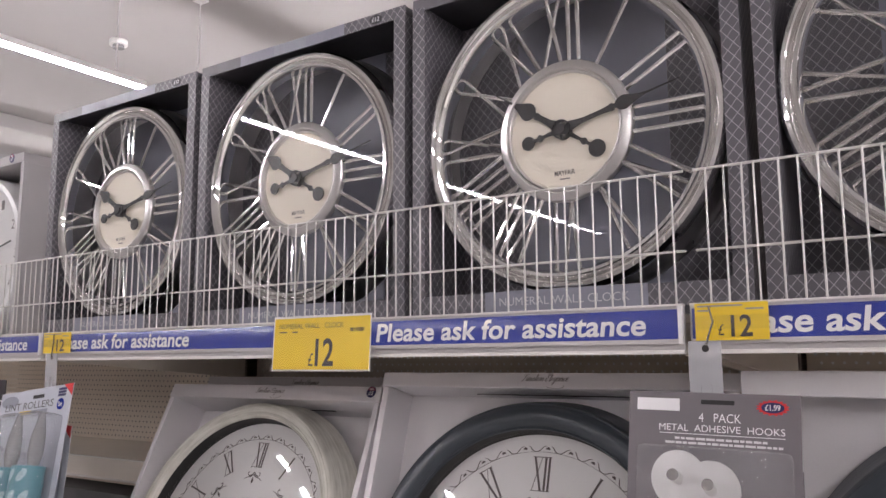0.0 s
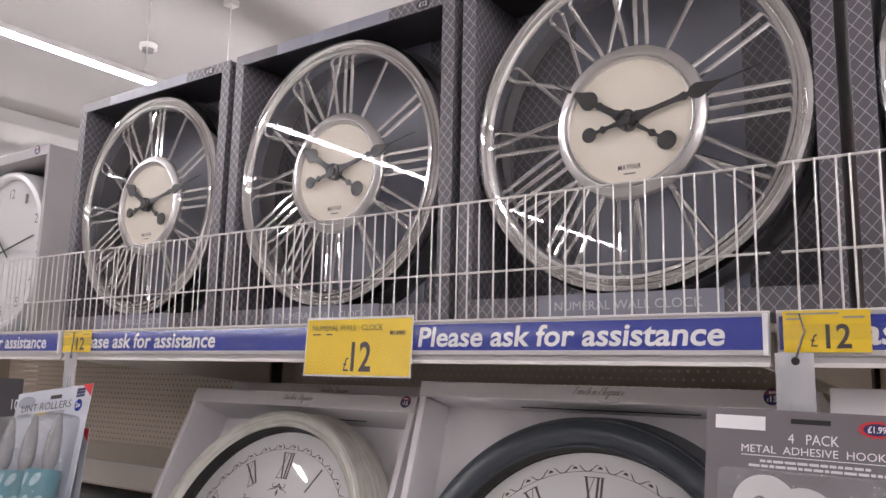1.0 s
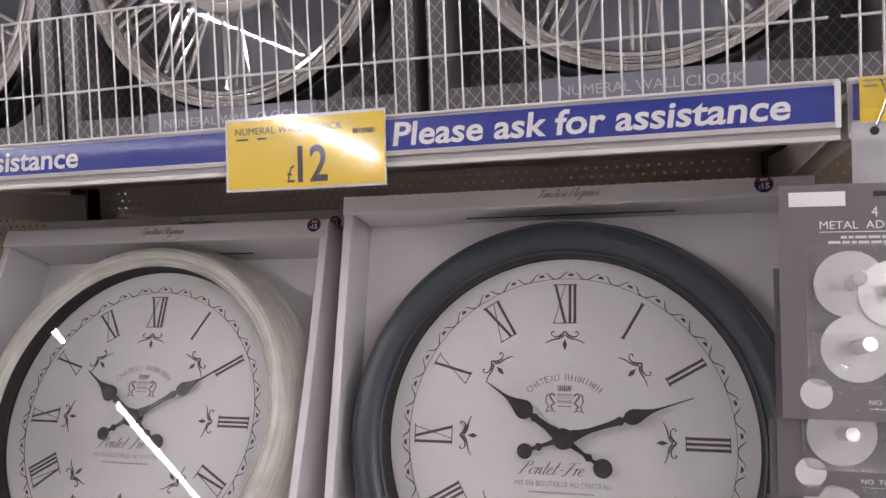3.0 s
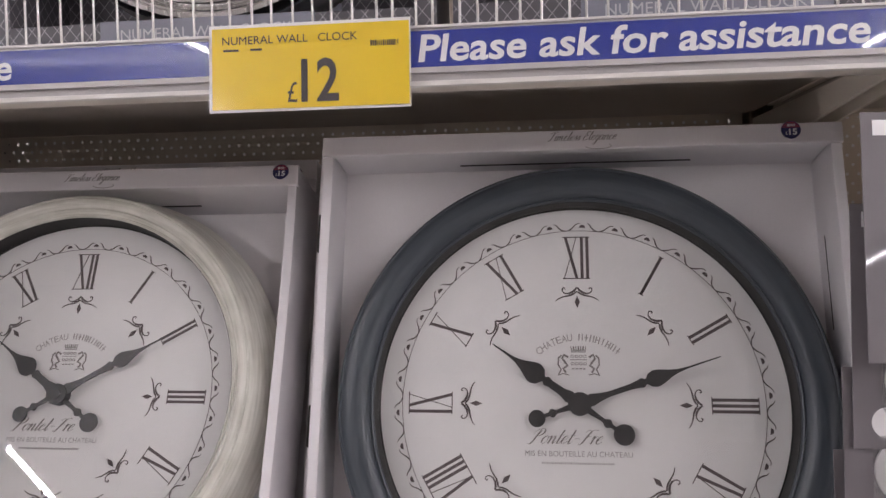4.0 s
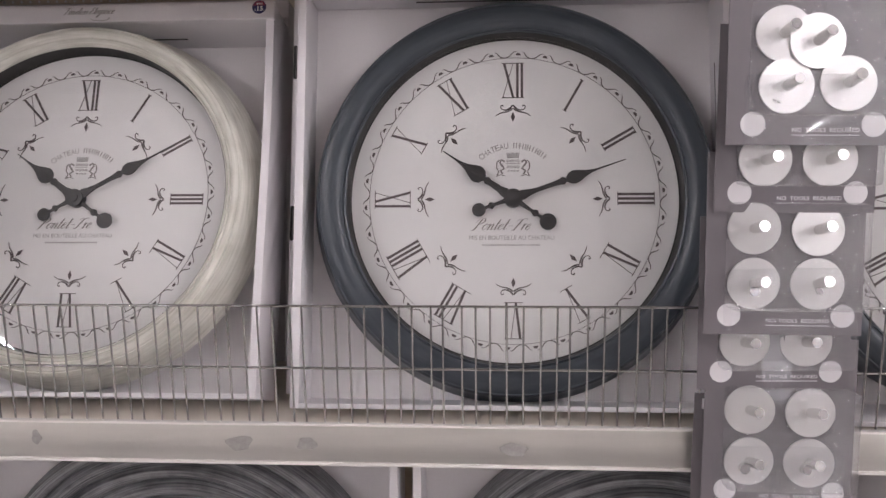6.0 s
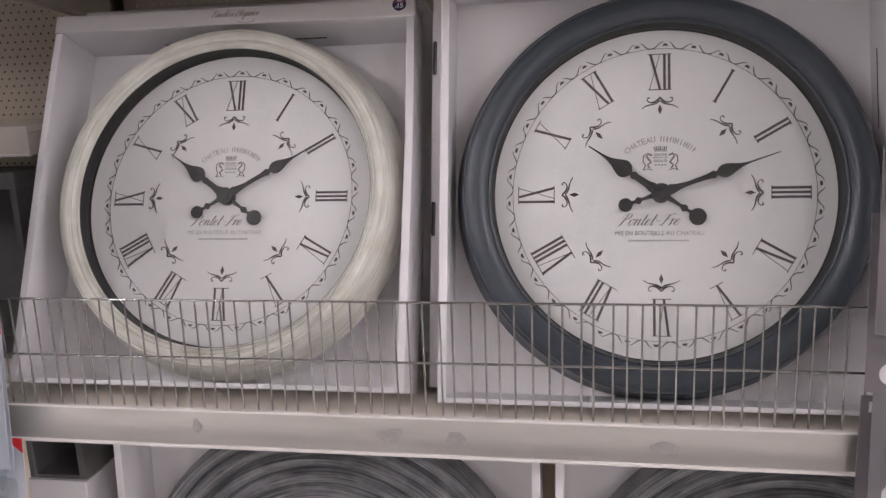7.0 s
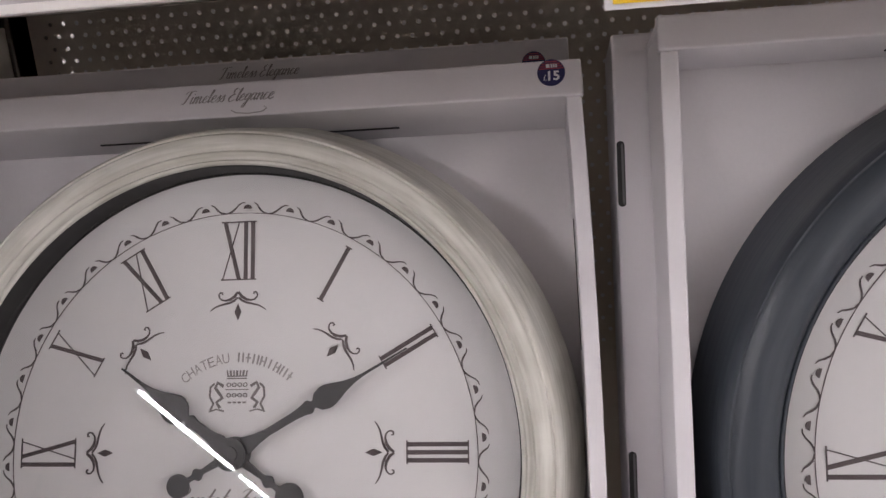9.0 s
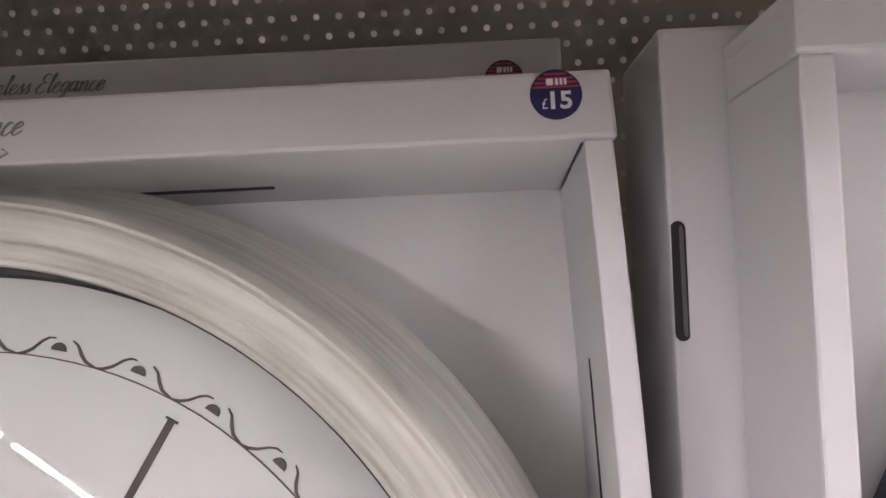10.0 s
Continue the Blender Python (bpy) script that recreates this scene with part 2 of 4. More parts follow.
def lathe(profile, n=96, bm=None):
    """Turns (radius, y) round the y axis. A closed profile returns to its first point."""
    bm = bm or bmesh.new()
    rings = []
    for r, y in profile:
        if r < 1e-6:
            rings.append([bm.verts.new((0, y, 0))])
        else:
            rings.append([bm.verts.new((r * math.sin(2 * math.pi * k / n), y, r * math.cos(2 * math.pi * k / n))) for k in range(n)])
    for a, b in zip(rings, rings[1:]):
        for k in range(n):
            j = (k + 1) % n
            if len(a) == 1 and len(b) == 1:
                continue
            if len(a) == 1:
                bm.faces.new((a[0], b[j], b[k]))
            elif len(b) == 1:
                bm.faces.new((a[k], a[j], b[0]))
            else:
                bm.faces.new((a[k], a[j], b[j], b[k]))
    bmesh.ops.recalc_face_normals(bm, faces=bm.faces)
    return bm


def plate(bm, pts, y0, y1):
    """A flat outline in x and z with a front at y0 and a back at y1."""
    f = [bm.verts.new((x, y0, z)) for x, z in pts]
    b = [bm.verts.new((x, y1, z)) for x, z in pts]
    bm.faces.new(f)
    bm.faces.new(b[::-1])
    for k in range(len(pts)):
        j = (k + 1) % len(pts)
        bm.faces.new((f[j], f[k], b[k], b[j]))
    return bm


def disc(bm, cx, cz, r, y0, y1, n=32, rz=None):
    rz = rz or r
    return plate(bm, [(cx + r * math.cos(2 * math.pi * k / n), cz + rz * math.sin(2 * math.pi * k / n)) for k in range(n)], y0, y1)


def ribbon(bm, pts, width, y0, y1):
    """A stroke of changing width along points in x and z."""
    pts = [Vector((x, z)) for x, z in pts]
    ws = width if isinstance(width, (list, tuple)) else [width] * len(pts)
    left, right = [], []
    for k, p in enumerate(pts):
        d = (pts[min(k + 1, len(pts) - 1)] - pts[max(k - 1, 0)]).normalized()
        n = Vector((-d.y, d.x)) * ws[k] / 2
        left.append(p + n)
        right.append(p - n)
    for k in range(len(pts) - 1):
        plate(bm, [right[k], right[k + 1], left[k + 1], left[k]], y0, y1)
    return bm


def rod(bm, a, b, r, n=8):
    a, b = Vector(a), Vector(b)
    q = (b - a).to_track_quat("Z", "Y").to_matrix()
    ends = []
    for p in (a, b):
        ends.append([bm.verts.new(p + q @ Vector((r * math.cos(2 * math.pi * k / n), r * math.sin(2 * math.pi * k / n), 0))) for k in range(n)])
    for k in range(n):
        j = (k + 1) % n
        bm.faces.new((ends[0][k], ends[0][j], ends[1][j], ends[1][k]))
    bm.faces.new(ends[0][::-1])
    bm.faces.new(ends[1])
    return bm


def data(name, bm, material, smooth=0.0):
    me = bpy.data.meshes.new(name)
    bmesh.ops.recalc_face_normals(bm, faces=bm.faces)
    bm.to_mesh(me)
    bm.free()
    me.materials.append(material)
    if smooth:
        me.shade_smooth()
        me.set_sharp_from_angle(angle=radians(smooth))
    return me


def part(name, bm, material, parent, label="", m=None, smooth=0.0):
    me = bm if isinstance(bm, bpy.types.Mesh) else data(name, bm, material, smooth)
    ob = new(name, me)
    ob.parent = parent
    if m is not None:
        ob.matrix_basis = m
    if label:
        tagged(ob, label)
    return ob


def thing(name, m, label, category, group="", kind=""):
    e = new(name)
    e.empty_display_size = 0.05
    e.matrix_basis = m
    return tagged(e, label, category, group, kind)


def solid(name, bm, material, label, category="", kind="", m=None, smooth=0.0, group=""):
    ob = new(name, data(name, bm, material, smooth))
    if m is not None:
        ob.matrix_basis = m
    return tagged(ob, label, category, group, kind)


def lettering(body, width, height, bold=0.0, shear=0.0, thick=0.0004):
    """Built-in letters as a mesh that faces -y, centred, of that width and height."""
    cu = bpy.data.curves.new("letters", "FONT")
    cu.body, cu.size, cu.offset, cu.shear, cu.resolution_u = body, 1.0, bold, shear, 3
    ob = new("letters", cu)
    bpy.context.view_layer.update()
    me = bpy.data.meshes.new_from_object(ob.evaluated_get(bpy.context.evaluated_depsgraph_get()))
    bpy.data.objects.remove(ob)
    bpy.data.curves.remove(cu)
    xs, ys = [v.co.x for v in me.vertices], [v.co.y for v in me.vertices]
    cx, cy, w, h = (min(xs) + max(xs)) / 2, (min(ys) + max(ys)) / 2, max(xs) - min(xs), max(ys) - min(ys)
    for v in me.vertices:
        v.co = ((v.co.x - cx) / w * width, 0.0, (v.co.y - cy) / h * height)
    return me


def letters(name, body, width, height, material, parent, x, y, z, label="", **k):
    me = lettering(body, width, height, **k)
    me.materials.append(material)
    return part(name, me, material, parent, label, pose(x, y, z))


# ---- the shop round the shelves ----
solid("floor", box(-14, 9, -7, 9, -0.1, 0.0), FLOOR, "grey speckled vinyl shop floor", kind="structure")
solid("ceiling", box(-14, 9, -7, 9, 3.62, 3.75), CEILING, "off-white boarded shop ceiling", kind="structure")
solid("wall_north", box(-14, 9, 9.0, 9.15, 0, 3.62), WALLS, "plain pale grey shop wall", kind="structure")
solid("wall_south", box(-14, 9, -7.15, -7.0, 0, 3.62), WALLS, "plain pale grey shop wall", kind="structure")
solid("wall_east", box(9.0, 9.15, -7.15, 9.15, 0, 3.62), WALLS, "plain pale grey shop wall", kind="structure")
solid("wall_west", box(-14.15, -14.0, -7.15, 9.15, 0, 3.62), WALLS, "plain pale grey shop wall", kind="structure")
# Unseen dark wall, added so that the chrome has something dark to reflect.
solid("wall_reflection", box(-9, 6, -2.1, -1.95, 0, 2.05), AISLE, "plain dark wall added unseen across the aisle for reflections", kind="structure")
duct = bmesh.new()
for x in (-6.6, -2.2):
    bx(duct, x - 0.22, x + 0.22, -6.9, 8.9, 3.50, 3.62, bevel=0.02)
solid("trim", duct, CEILING, "shallow boxed ceiling beams", kind="structure")


def linear_light(x, y, length):
    """A suspended strip light that runs across the aisles."""
    t = thing("strip_light", pose(x, y, 3.0), "white suspended linear strip light, switched on", "ceiling light", "strip lights")
    part("housing", box(-0.016, 0.016, -length / 2, length / 2, 0.004, 0.034, bevel=0.003), HOUSING, t)
    part("diffuser", box(-0.014, 0.014, -length / 2, length / 2, -0.012, 0.004, bevel=0.003), TUBE, t, "glowing white diffuser")
    for s in (-0.4, 0.4):
        b = bmesh.new()
        rod(b, (0, s * length, 0.05), (0, s * length, 0.62), 0.0035, 6)
        bx(b, -0.03, 0.03, s * length - 0.03, s * length + 0.03, 0.585, 0.62)
        part("suspension_wire", b, HOUSING, t)
    return t


# Unseen rows at 2.4 and 6.5, added to light the shelves from the right.
for x in (-11.6, -7.5, -3.43, 2.4, 6.5):
    for k in range(-3 if x > -7 else 1, 4):
        linear_light(x, -1.11 + 0.90 + 1.80 * k, 1.64)

sd = thing("smoke_detector", pose(-4.35, 2.85, 3.62), "small white round smoke detector on the ceiling", "smoke detector")
b = bmesh.new()
rod(b, (0, 0, 0.0), (0, 0, -0.03), 0.055, 24)
part("base", b, HOUSING, sd)
b = bmesh.new()
rod(b, (0, 0, -0.03), (0, 0, -0.05), 0.035, 24)
part("sensor_head", b, HANDLEGREY, sd)

# ---- shelving ----
BAYS = ((-2.515, -1.365), (-1.365, -0.232), (-0.232, 0.92))
FRONT, BACK = 0.813, 1.28
LOW, HIGH = 1.081, 1.664


def pegboard(x0, x1, z0, z1, px=0.0148, pz=0.0125, r=0.0022):
    """A steel sheet with real round holes in staggered rows."""
    nx, nz, n = int((x1 - x0) / px) - 1, int((z1 - z0) / pz), 8
    left, low = x0 + (x1 - x0 - nx * px) / 2, z0
    sq = ((0.5, 0), (0.5, 0.5), (0, 0.5), (-0.5, 0.5), (-0.5, 0), (-0.5, -0.5), (0, -0.5), (0.5, -0.5))
    verts, faces = [], []

    def quad(a, b, c, d):
        k = len(verts)
        verts.extend(((a, BACK, c), (b, BACK, c), (b, BACK, d), (a, BACK, d)))
        faces.append((k, k + 1, k + 2, k + 3))
    for j in range(nz):
        shift = px / 4 if j % 2 else -px / 4
        cz = low + (j + 0.5) * pz
        for i in range(nx):
            cx, k0 = left + shift + (i + 0.5) * px, len(verts)
            verts.extend((cx + r * math.cos(k * math.pi / 4), BACK, cz + r * math.sin(k * math.pi / 4)) for k in range(n))
            verts.extend((cx + a * px, BACK, cz + c * pz) for a, c in sq)
            faces.extend((k0 + k, k0 + n + k, k0 + n + (k + 1) % n, k0 + (k + 1) % n) for k in range(n))
        quad(x0, left + shift, cz - pz / 2, cz + pz / 2)
        quad(left + shift + nx * px, x1, cz - pz / 2, cz + pz / 2)
    quad(x0, x1, low + nz * pz, z1)
    me = bpy.data.meshes.new("back_panel")
    me.from_pydata(verts, [], faces)
    me.materials.append(PEGBOARD)
    return me


for x0, x1 in BAYS:
    unit = thing("shelving_unit", pose(0, 0, 0), "beige steel gondola shelving bay with perforated back", "shelving", "shelving bays")
    part("back_panel", box(x0 + 0.02, x1 - 0.02, BACK, BACK + 0.012, 0.12, 1.27), PEGBOARD, unit)
    part("back_panel", pegboard(x0 + 0.02, x1 - 0.02, 1.27, 1.67), PEGBOARD, unit, "beige perforated steel back panel")
    part("back_panel", box(x0 + 0.02, x1 - 0.02, BACK, BACK + 0.012, 1.67, 1.98), PEGBOARD, unit)
    # Made-up backing: its tone and height set how bright the holes look.
    part("hole_backing", box(x0 + 0.02, x1 - 0.02, BACK + 0.085, BACK + 0.097, 0.12, 1.98 if x1 < -1.0 else 1.70), DARKBOX if x1 < -1.3 else WHITE, unit)
    part("plinth", box(x0, x1, FRONT, BACK, 0.0, 0.12, bevel=0.004), SHELFPAINT, unit)
    for x in (x0, x1):
        part("upright", box(x - 0.018, x + 0.018, BACK - 0.03, BACK + 0.05, 0.12, 2.0, bevel=0.003), UPRIGHT, unit)


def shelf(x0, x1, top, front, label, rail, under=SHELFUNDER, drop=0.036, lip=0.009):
    s = thing("shelf", pose(0, 0, 0), label, "shelf", "shelves")
    part("deck", box(x0 + 0.004, x1 - 0.004, front + 0.004, BACK - 0.002, top - 0.010, top, bevel=0.002), DECK, s)
    part("front_channel", box(x0 + 0.004, x1 - 0.004, front + 0.0045, front + 0.048, top - drop - 0.002, top - 0.0105, bevel=0.002), SHELFPAINT, s)
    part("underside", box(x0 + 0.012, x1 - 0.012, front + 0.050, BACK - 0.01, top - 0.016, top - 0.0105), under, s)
    # the rail's face is hollow, so that its sheen runs from light to dark
    b, n, za, zb = bmesh.new(), 10, top - drop, top + lip - 0.0025
    prof = [(front + (0.0022 * math.sin(math.pi * k / n) if rail is RAIL else 0.0), za + (zb - za) * k / n) for k in range(n + 1)] + [(front + 0.004, zb), (front + 0.004, za)]
    ends = [[b.verts.new((x, y, z)) for y, z in prof] for x in (x0 + 0.003, x1 - 0.003)]
    b.faces.new(ends[0])
    b.faces.new(ends[1][::-1])
    for k in range(len(prof)):
        j = (k + 1) % len(prof)
        b.faces.new((ends[0][k], ends[1][k], ends[1][j], ends[0][j]))
    bmesh.ops.recalc_face_normals(b, faces=b.faces)
    part("ticket_rail", b, rail, s, "shelf-edge ticket rail", smooth=30)
    part("rail_lip", box(x0 + 0.003, x1 - 0.003, front - 0.0015, front + 0.006, top + lip - 0.0025, top + lip, bevel=0.0006), RAILPALE, s)
    part("rail_lip", box(x0 + 0.003, x1 - 0.003, front - 0.0025, front + 0.006, top - drop - 0.004, top - drop, bevel=0.0008), RAILPALE, s)
    for x in (x0 + 0.012, x1 - 0.012):
        b = bmesh.new()
        f = [(front + 0.02, top - 0.026), (BACK, top - 0.026), (BACK, top - 0.075), (BACK - 0.05, top - 0.075), (front + 0.02, top - 0.040)]
        vs = [[b.verts.new((x + d, y, z)) for y, z in f] for d in (-0.002, 0.002)]
        b.faces.new(vs[0])
        b.faces.new(vs[1][::-1])
        for k in range(5):
            j = (k + 1) % 5
            b.faces.new((vs[0][k], vs[1][k], vs[1][j], vs[0][j]))
        part("bracket", b, SHELFPAINT, s)
    return s


for k, (x0, x1) in enumerate(BAYS):
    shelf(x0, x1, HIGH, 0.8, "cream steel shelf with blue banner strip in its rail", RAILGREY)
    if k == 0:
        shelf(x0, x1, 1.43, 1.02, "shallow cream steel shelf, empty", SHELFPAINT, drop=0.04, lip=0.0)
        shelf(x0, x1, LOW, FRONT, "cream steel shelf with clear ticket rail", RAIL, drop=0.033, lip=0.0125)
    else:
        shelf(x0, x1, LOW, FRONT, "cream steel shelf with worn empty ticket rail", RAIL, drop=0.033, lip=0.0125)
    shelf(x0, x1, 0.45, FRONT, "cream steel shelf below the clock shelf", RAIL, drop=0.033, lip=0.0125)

wear = ((-1.042, 1.072, 0.012, 0.016), (-0.80, 1.068, 0.030, 0.020), (-0.722, 1.069, 0.022, 0.018), (-0.485, 1.064, 0.030, 0.018))
for x, z, w, h in wear:
    b = bmesh.new()
    plate(b, [(w / 2 * math.cos(q) * (1 + 0.25 * math.sin(3 * q + x * 40)), h / 2 * math.sin(q) * (1 + 0.2 * math.cos(2 * q + x * 9))) for q in [math.pi * k / 8 for k in range(16)]], 0, 0.0002)
    solid("glue_residue", b, SMUDGE, "dull glue residue on the shelf's ticket rail", "residue", m=pose(x, FRONT + 0.0014, z))


def wire_guard(x0, x1, y, z0, ztop, zmid, pitch, material, label, r=0.00135):
    g = thing("wire_guard", pose(0, 0, 0), label, "wire guard", "wire guards")
    b = bmesh.new()
    rod(b, (0, 0, z0), (0, 0, ztop), r, 8)
    me = data("rod", b, material, 60)
    n = int((x1 - x0 - 0.008) / pitch)
    off = (x1 - x0 - n * pitch) / 2
    for k in range(n + 1):
        part("rod", me, material, g, m=pose(x0 + off + k * pitch, y, 0, 0, random.uniform(-0.12, 0.12)))
    for z in (ztop, zmid):
        b = bmesh.new()
        rod(b, (x0, y + 0.0028, z), (x1, y + r + 0.0015, z), r * 1.3, 8)
        part("rail_wire", b, material, g, smooth=60)
    return g


for x0, x1 in BAYS:
    wire_guard(x0 + 0.004, x1 - 0.006, 0.824, HIGH, 1.811, 1.728, 0.0178, WIREWHITE, "pale wire guard fence along the upper shelf front", 0.00112)
    wire_guard(x0 + 0.03, x1 - 0.03, 0.8215, LOW, 1.2285, 1.156, 0.01745, WIRE, "grey wire guard fence along the lower shelf front", 0.00118)


# ---- banner strips and price tickets ----
def banner(x0, x1, texts, label):
    s = thing("banner_strip", pose(0, 0, 0), label, "banner", "banner strips")
    part("strip", box(x0, x1, 0.7955, 0.7985, 1.638, 1.6675), BLUE, s)
    part("strip_edge", box(x0, x1, 0.7950, 0.7990, 1.6340, 1.6385), RAILGREY, s)
    part("end_cap", box(x1 - 0.0015, x1 + 0.003, 0.7935, 0.7995, 1.6335, 1.6705, bevel=0.0006), WHITE, s)
    b, n, rows = bmesh.new(), 12, []
    for k in range(n + 1):
        u = k / n
        rows.append([b.verts.new((x, 0.7944 - 0.0030 * math.sin(math.pi * u), 1.6385 + 0.0300 * u)) for x in (x0 + 0.001, x1 - 0.002)])
    for lo, hi in zip(rows, rows[1:]):
        b.faces.new((lo[0], lo[1], hi[1], hi[0]))
    cover = part("cover", b, RAILCOVER, s, "clear bowed plastic rail cover", smooth=60)
    cover.visible_shadow = False
    for a, b in texts:
        me = lettering("Please ask for assistance", b - a, 0.0225, bold=0.022, shear=0.12)
        me.materials.append(WHITE)
        part("wording", me, WHITE, s, "bold white slanted wording", pose((a + b) / 2, 0.7951, 1.6535))


T = 0.3435
banner(-1.358, -0.238, ((-1.313, -1.313 + T), (-0.6155, -0.6155 + T)), "blue banner strip with white wording in the rail")
banner(-0.226, 0.90, ((-0.205, -0.205 + T), (0.45, 0.45 + T)), "blue banner strip with white wording in the rail")
banner(-2.50, -1.372, ((-2.43, -2.43 + T), (-1.755, -1.755 + T)), "blue banner strip with white wording in the rail")


def price_ticket(x0, x1, z0, z1, y, tilt, big):
    w, h = x1 - x0, z1 - z0
    t = thing("price_ticket", pose((x0 + x1) / 2, y, (z0 + z1) / 2, 0, 0, 0) @ pose(0, 0, 0, tilt), "yellow printed price ticket in a clear holder", "price ticket", "price tickets")
    part("card", box(-w / 2, w / 2, -0.0004, 0.0004, -h / 2, h / 2), YELLOW, t)
    b = bmesh.new()
    b.faces.new([b.verts.new((x, -0.0016, z)) for x, z in ((-w / 2 - 0.004, -h / 2 - 0.002), (w / 2 + 0.001, -h / 2 - 0.002), (w / 2 + 0.001, h / 2 + 0.004), (-w / 2 - 0.004, h / 2 + 0.004))])
    pane = part("holder", b, PLASTIC, t, "clear plastic ticket holder")
    pane.visible_shadow = False
    if big:
        part("holder", box(-w / 2 - 0.003, w / 2 + 0.001, 0.0008, 0.0014, -h / 2 - 0.002, h / 2 + 0.003), WHITE, t)
    if big:
        letters("wording", "NUMERAL WALL   CLOCK", w * 0.69, h * 0.10, BLACKINK, t, -w * 0.10, -0.0008, h * 0.345)
        letters("price", "12", w * 0.19, h * 0.53, BLACKINK, t, w * 0.055, -0.0008, -h * 0.17, bold=0.02)
        letters("price", "£", w * 0.05, h * 0.25, BLACKINK, t, -w * 0.085, -0.0008, -h * 0.31)
        b = bmesh.new()
        for k in range(14):
            bx(b, w * 0.31 + k * 0.0017, w * 0.31 + k * 0.0017 + random.choice((0.0006, 0.0011)), -0.0008, -0.0006, h * 0.21, h * 0.28)
        for a, c in ((-0.44, -0.36), (-0.3, -0.24)):
            bx(b, w * a, w * c, -0.0008, -0.0006, h * 0.215, h * 0.24)
        part("barcode", b, BLACKINK, t)
    else:
        letters("price", "12", w * 0.29, h * 0.58, BLACKINK, t, w * 0.14, -0.0008, -h * 0.12, bold=0.02)
        letters("price", "£", w * 0.08, h * 0.30, BLACKINK, t, -w * 0.14, -0.0008, -h * 0.22)
        b = bmesh.new()
        for a, c, d in ((-0.46, 0.16, 0.40), (0.2, 0.44, 0.30), (-0.46, -0.3, 0.28)):
            bx(b, w * a, w * c, -0.0008, -0.0006, h * d, h * (d + 0.045))
        part("wording", b, SMUDGE, t)


price_ticket(-0.787, -0.622, 1.609, 1.676, 0.7905, -3, True)
price_ticket(-1.353, -1.272, 1.6365, 1.6715, 0.7925, 0, False)
price_ticket(-0.222, -0.155, 1.6365, 1.6715, 0.7925, 0, False)


# ---- roman numerals ----
def stroke(bm, x0, z0, x1, z1, w, y0, y1, ridge=False):
    if not ridge:
        plate(bm, [(x0 - w / 2, z0), (x0 + w / 2, z0), (x1 + w / 2, z1), (x1 - w / 2, z1)], y0, y1)
        return
    mid = (y0 + y1) / 2
    ring = [[bm.verts.new(p) for p in ((x - w / 2, mid, z), (x - w / 5, y0, z), (x + w / 5, y0 + 0.0004, z), (x + w / 2, mid, z), (x, y1, z))] for x, z in ((x0, z0), (x1, z1))]
    for k in range(5):
        j = (k + 1) % 5
        bm.faces.new((ring[0][k], ring[0][j], ring[1][j], ring[1][k]))
    bm.faces.new(ring[0][::-1])
    bm.faces.new(ring[1])


def roman(word, h, thick, thin, y0, y1, serif=0.0, gap=1.0, ridge=False):
    """A numeral h high, base at z = 0, centred on x = 0."""
    widths = {"I": thick * 1.62 * gap, "V": h * 0.34 * gap, "X": h * 0.34 * gap}
    if ridge:
        widths["I"] = thick * 2.3 * gap
    total = sum(widths[c] for c in word)
    bm, x, step = bmesh.new(), -total / 2, 0.00002
    for c in word:
        w = widths[c]
        if c == "I":
            stroke(bm, x + w / 2, 0, x + w / 2, h, thick, y0, y1, ridge)
        elif c == "V":
            stroke(bm, x + w * 0.5, 0, x + w * 0.18, h, thick, y0 - step, y1, ridge)
            stroke(bm, x + w * 0.5, 0, x + w * 0.85, h, thin, y0, y1, ridge)
        else:
            stroke(bm, x + w * 0.85, 0, x + w * 0.18, h, thick, y0 - step, y1, ridge)
            stroke(bm, x + w * 0.08, 0, x + w * 0.85, h, thin, y0, y1, ridge)
        x += w
    if serif:
        for z in (0, h):
            bx(bm, -total / 2, total / 2, y0 - 2 * step, y1, z - serif / 2, z + serif / 2)
    return bm


NUMERALS = ("XII", "I", "II", "III", "IV", "V", "VI", "VII", "VIII", "IX", "X", "XI")


def hand(length, tail, bob, collar, width, y0, y1):
    """A spade hand along +z: waisted stem, collar, leaf-shaped spade, needle point, round counterweight below."""
    bm = bmesh.new()
    c, w = collar, width
    right = [(0.0062, 0.012), (0.0040, 0.020), (0.0026, 0.030), (0.0028, c - 0.012), (0.0036, c - 0.004), (0.0046, c - 0.001), (0.0046, c + 0.001), (0.0024, c + 0.0035), (w * 0.42, c + 0.005), (w * 0.78, c + 0.0075), (w, c + 0.0125), (w * 0.98, c + 0.0165), (w * 0.78, c + 0.0215), (w * 0.45, c + 0.0285), (w * 0.22, c + 0.036), (w * 0.12, c + 0.044), (0.0005, length)]
    plate(bm, [(0.0, -0.002)] + right + [(-x, z) for x, z in right[::-1]], y0, y1)
    low = [(0.0040, 0.0), (0.0022, -tail * 0.40), (0.0018, -tail * 0.54), (0.0042, -tail * 0.62), (0.0042, -tail * 0.66), (0.0018, -tail * 0.72), (0.0024, -tail)]
    plate(bm, low + [(-x, z) for x, z in low[::-1]], y0 - 0.00005, y1)
    disc(bm, 0, -tail, bob, y0 - 0.0001, y1, 24)
    return bm


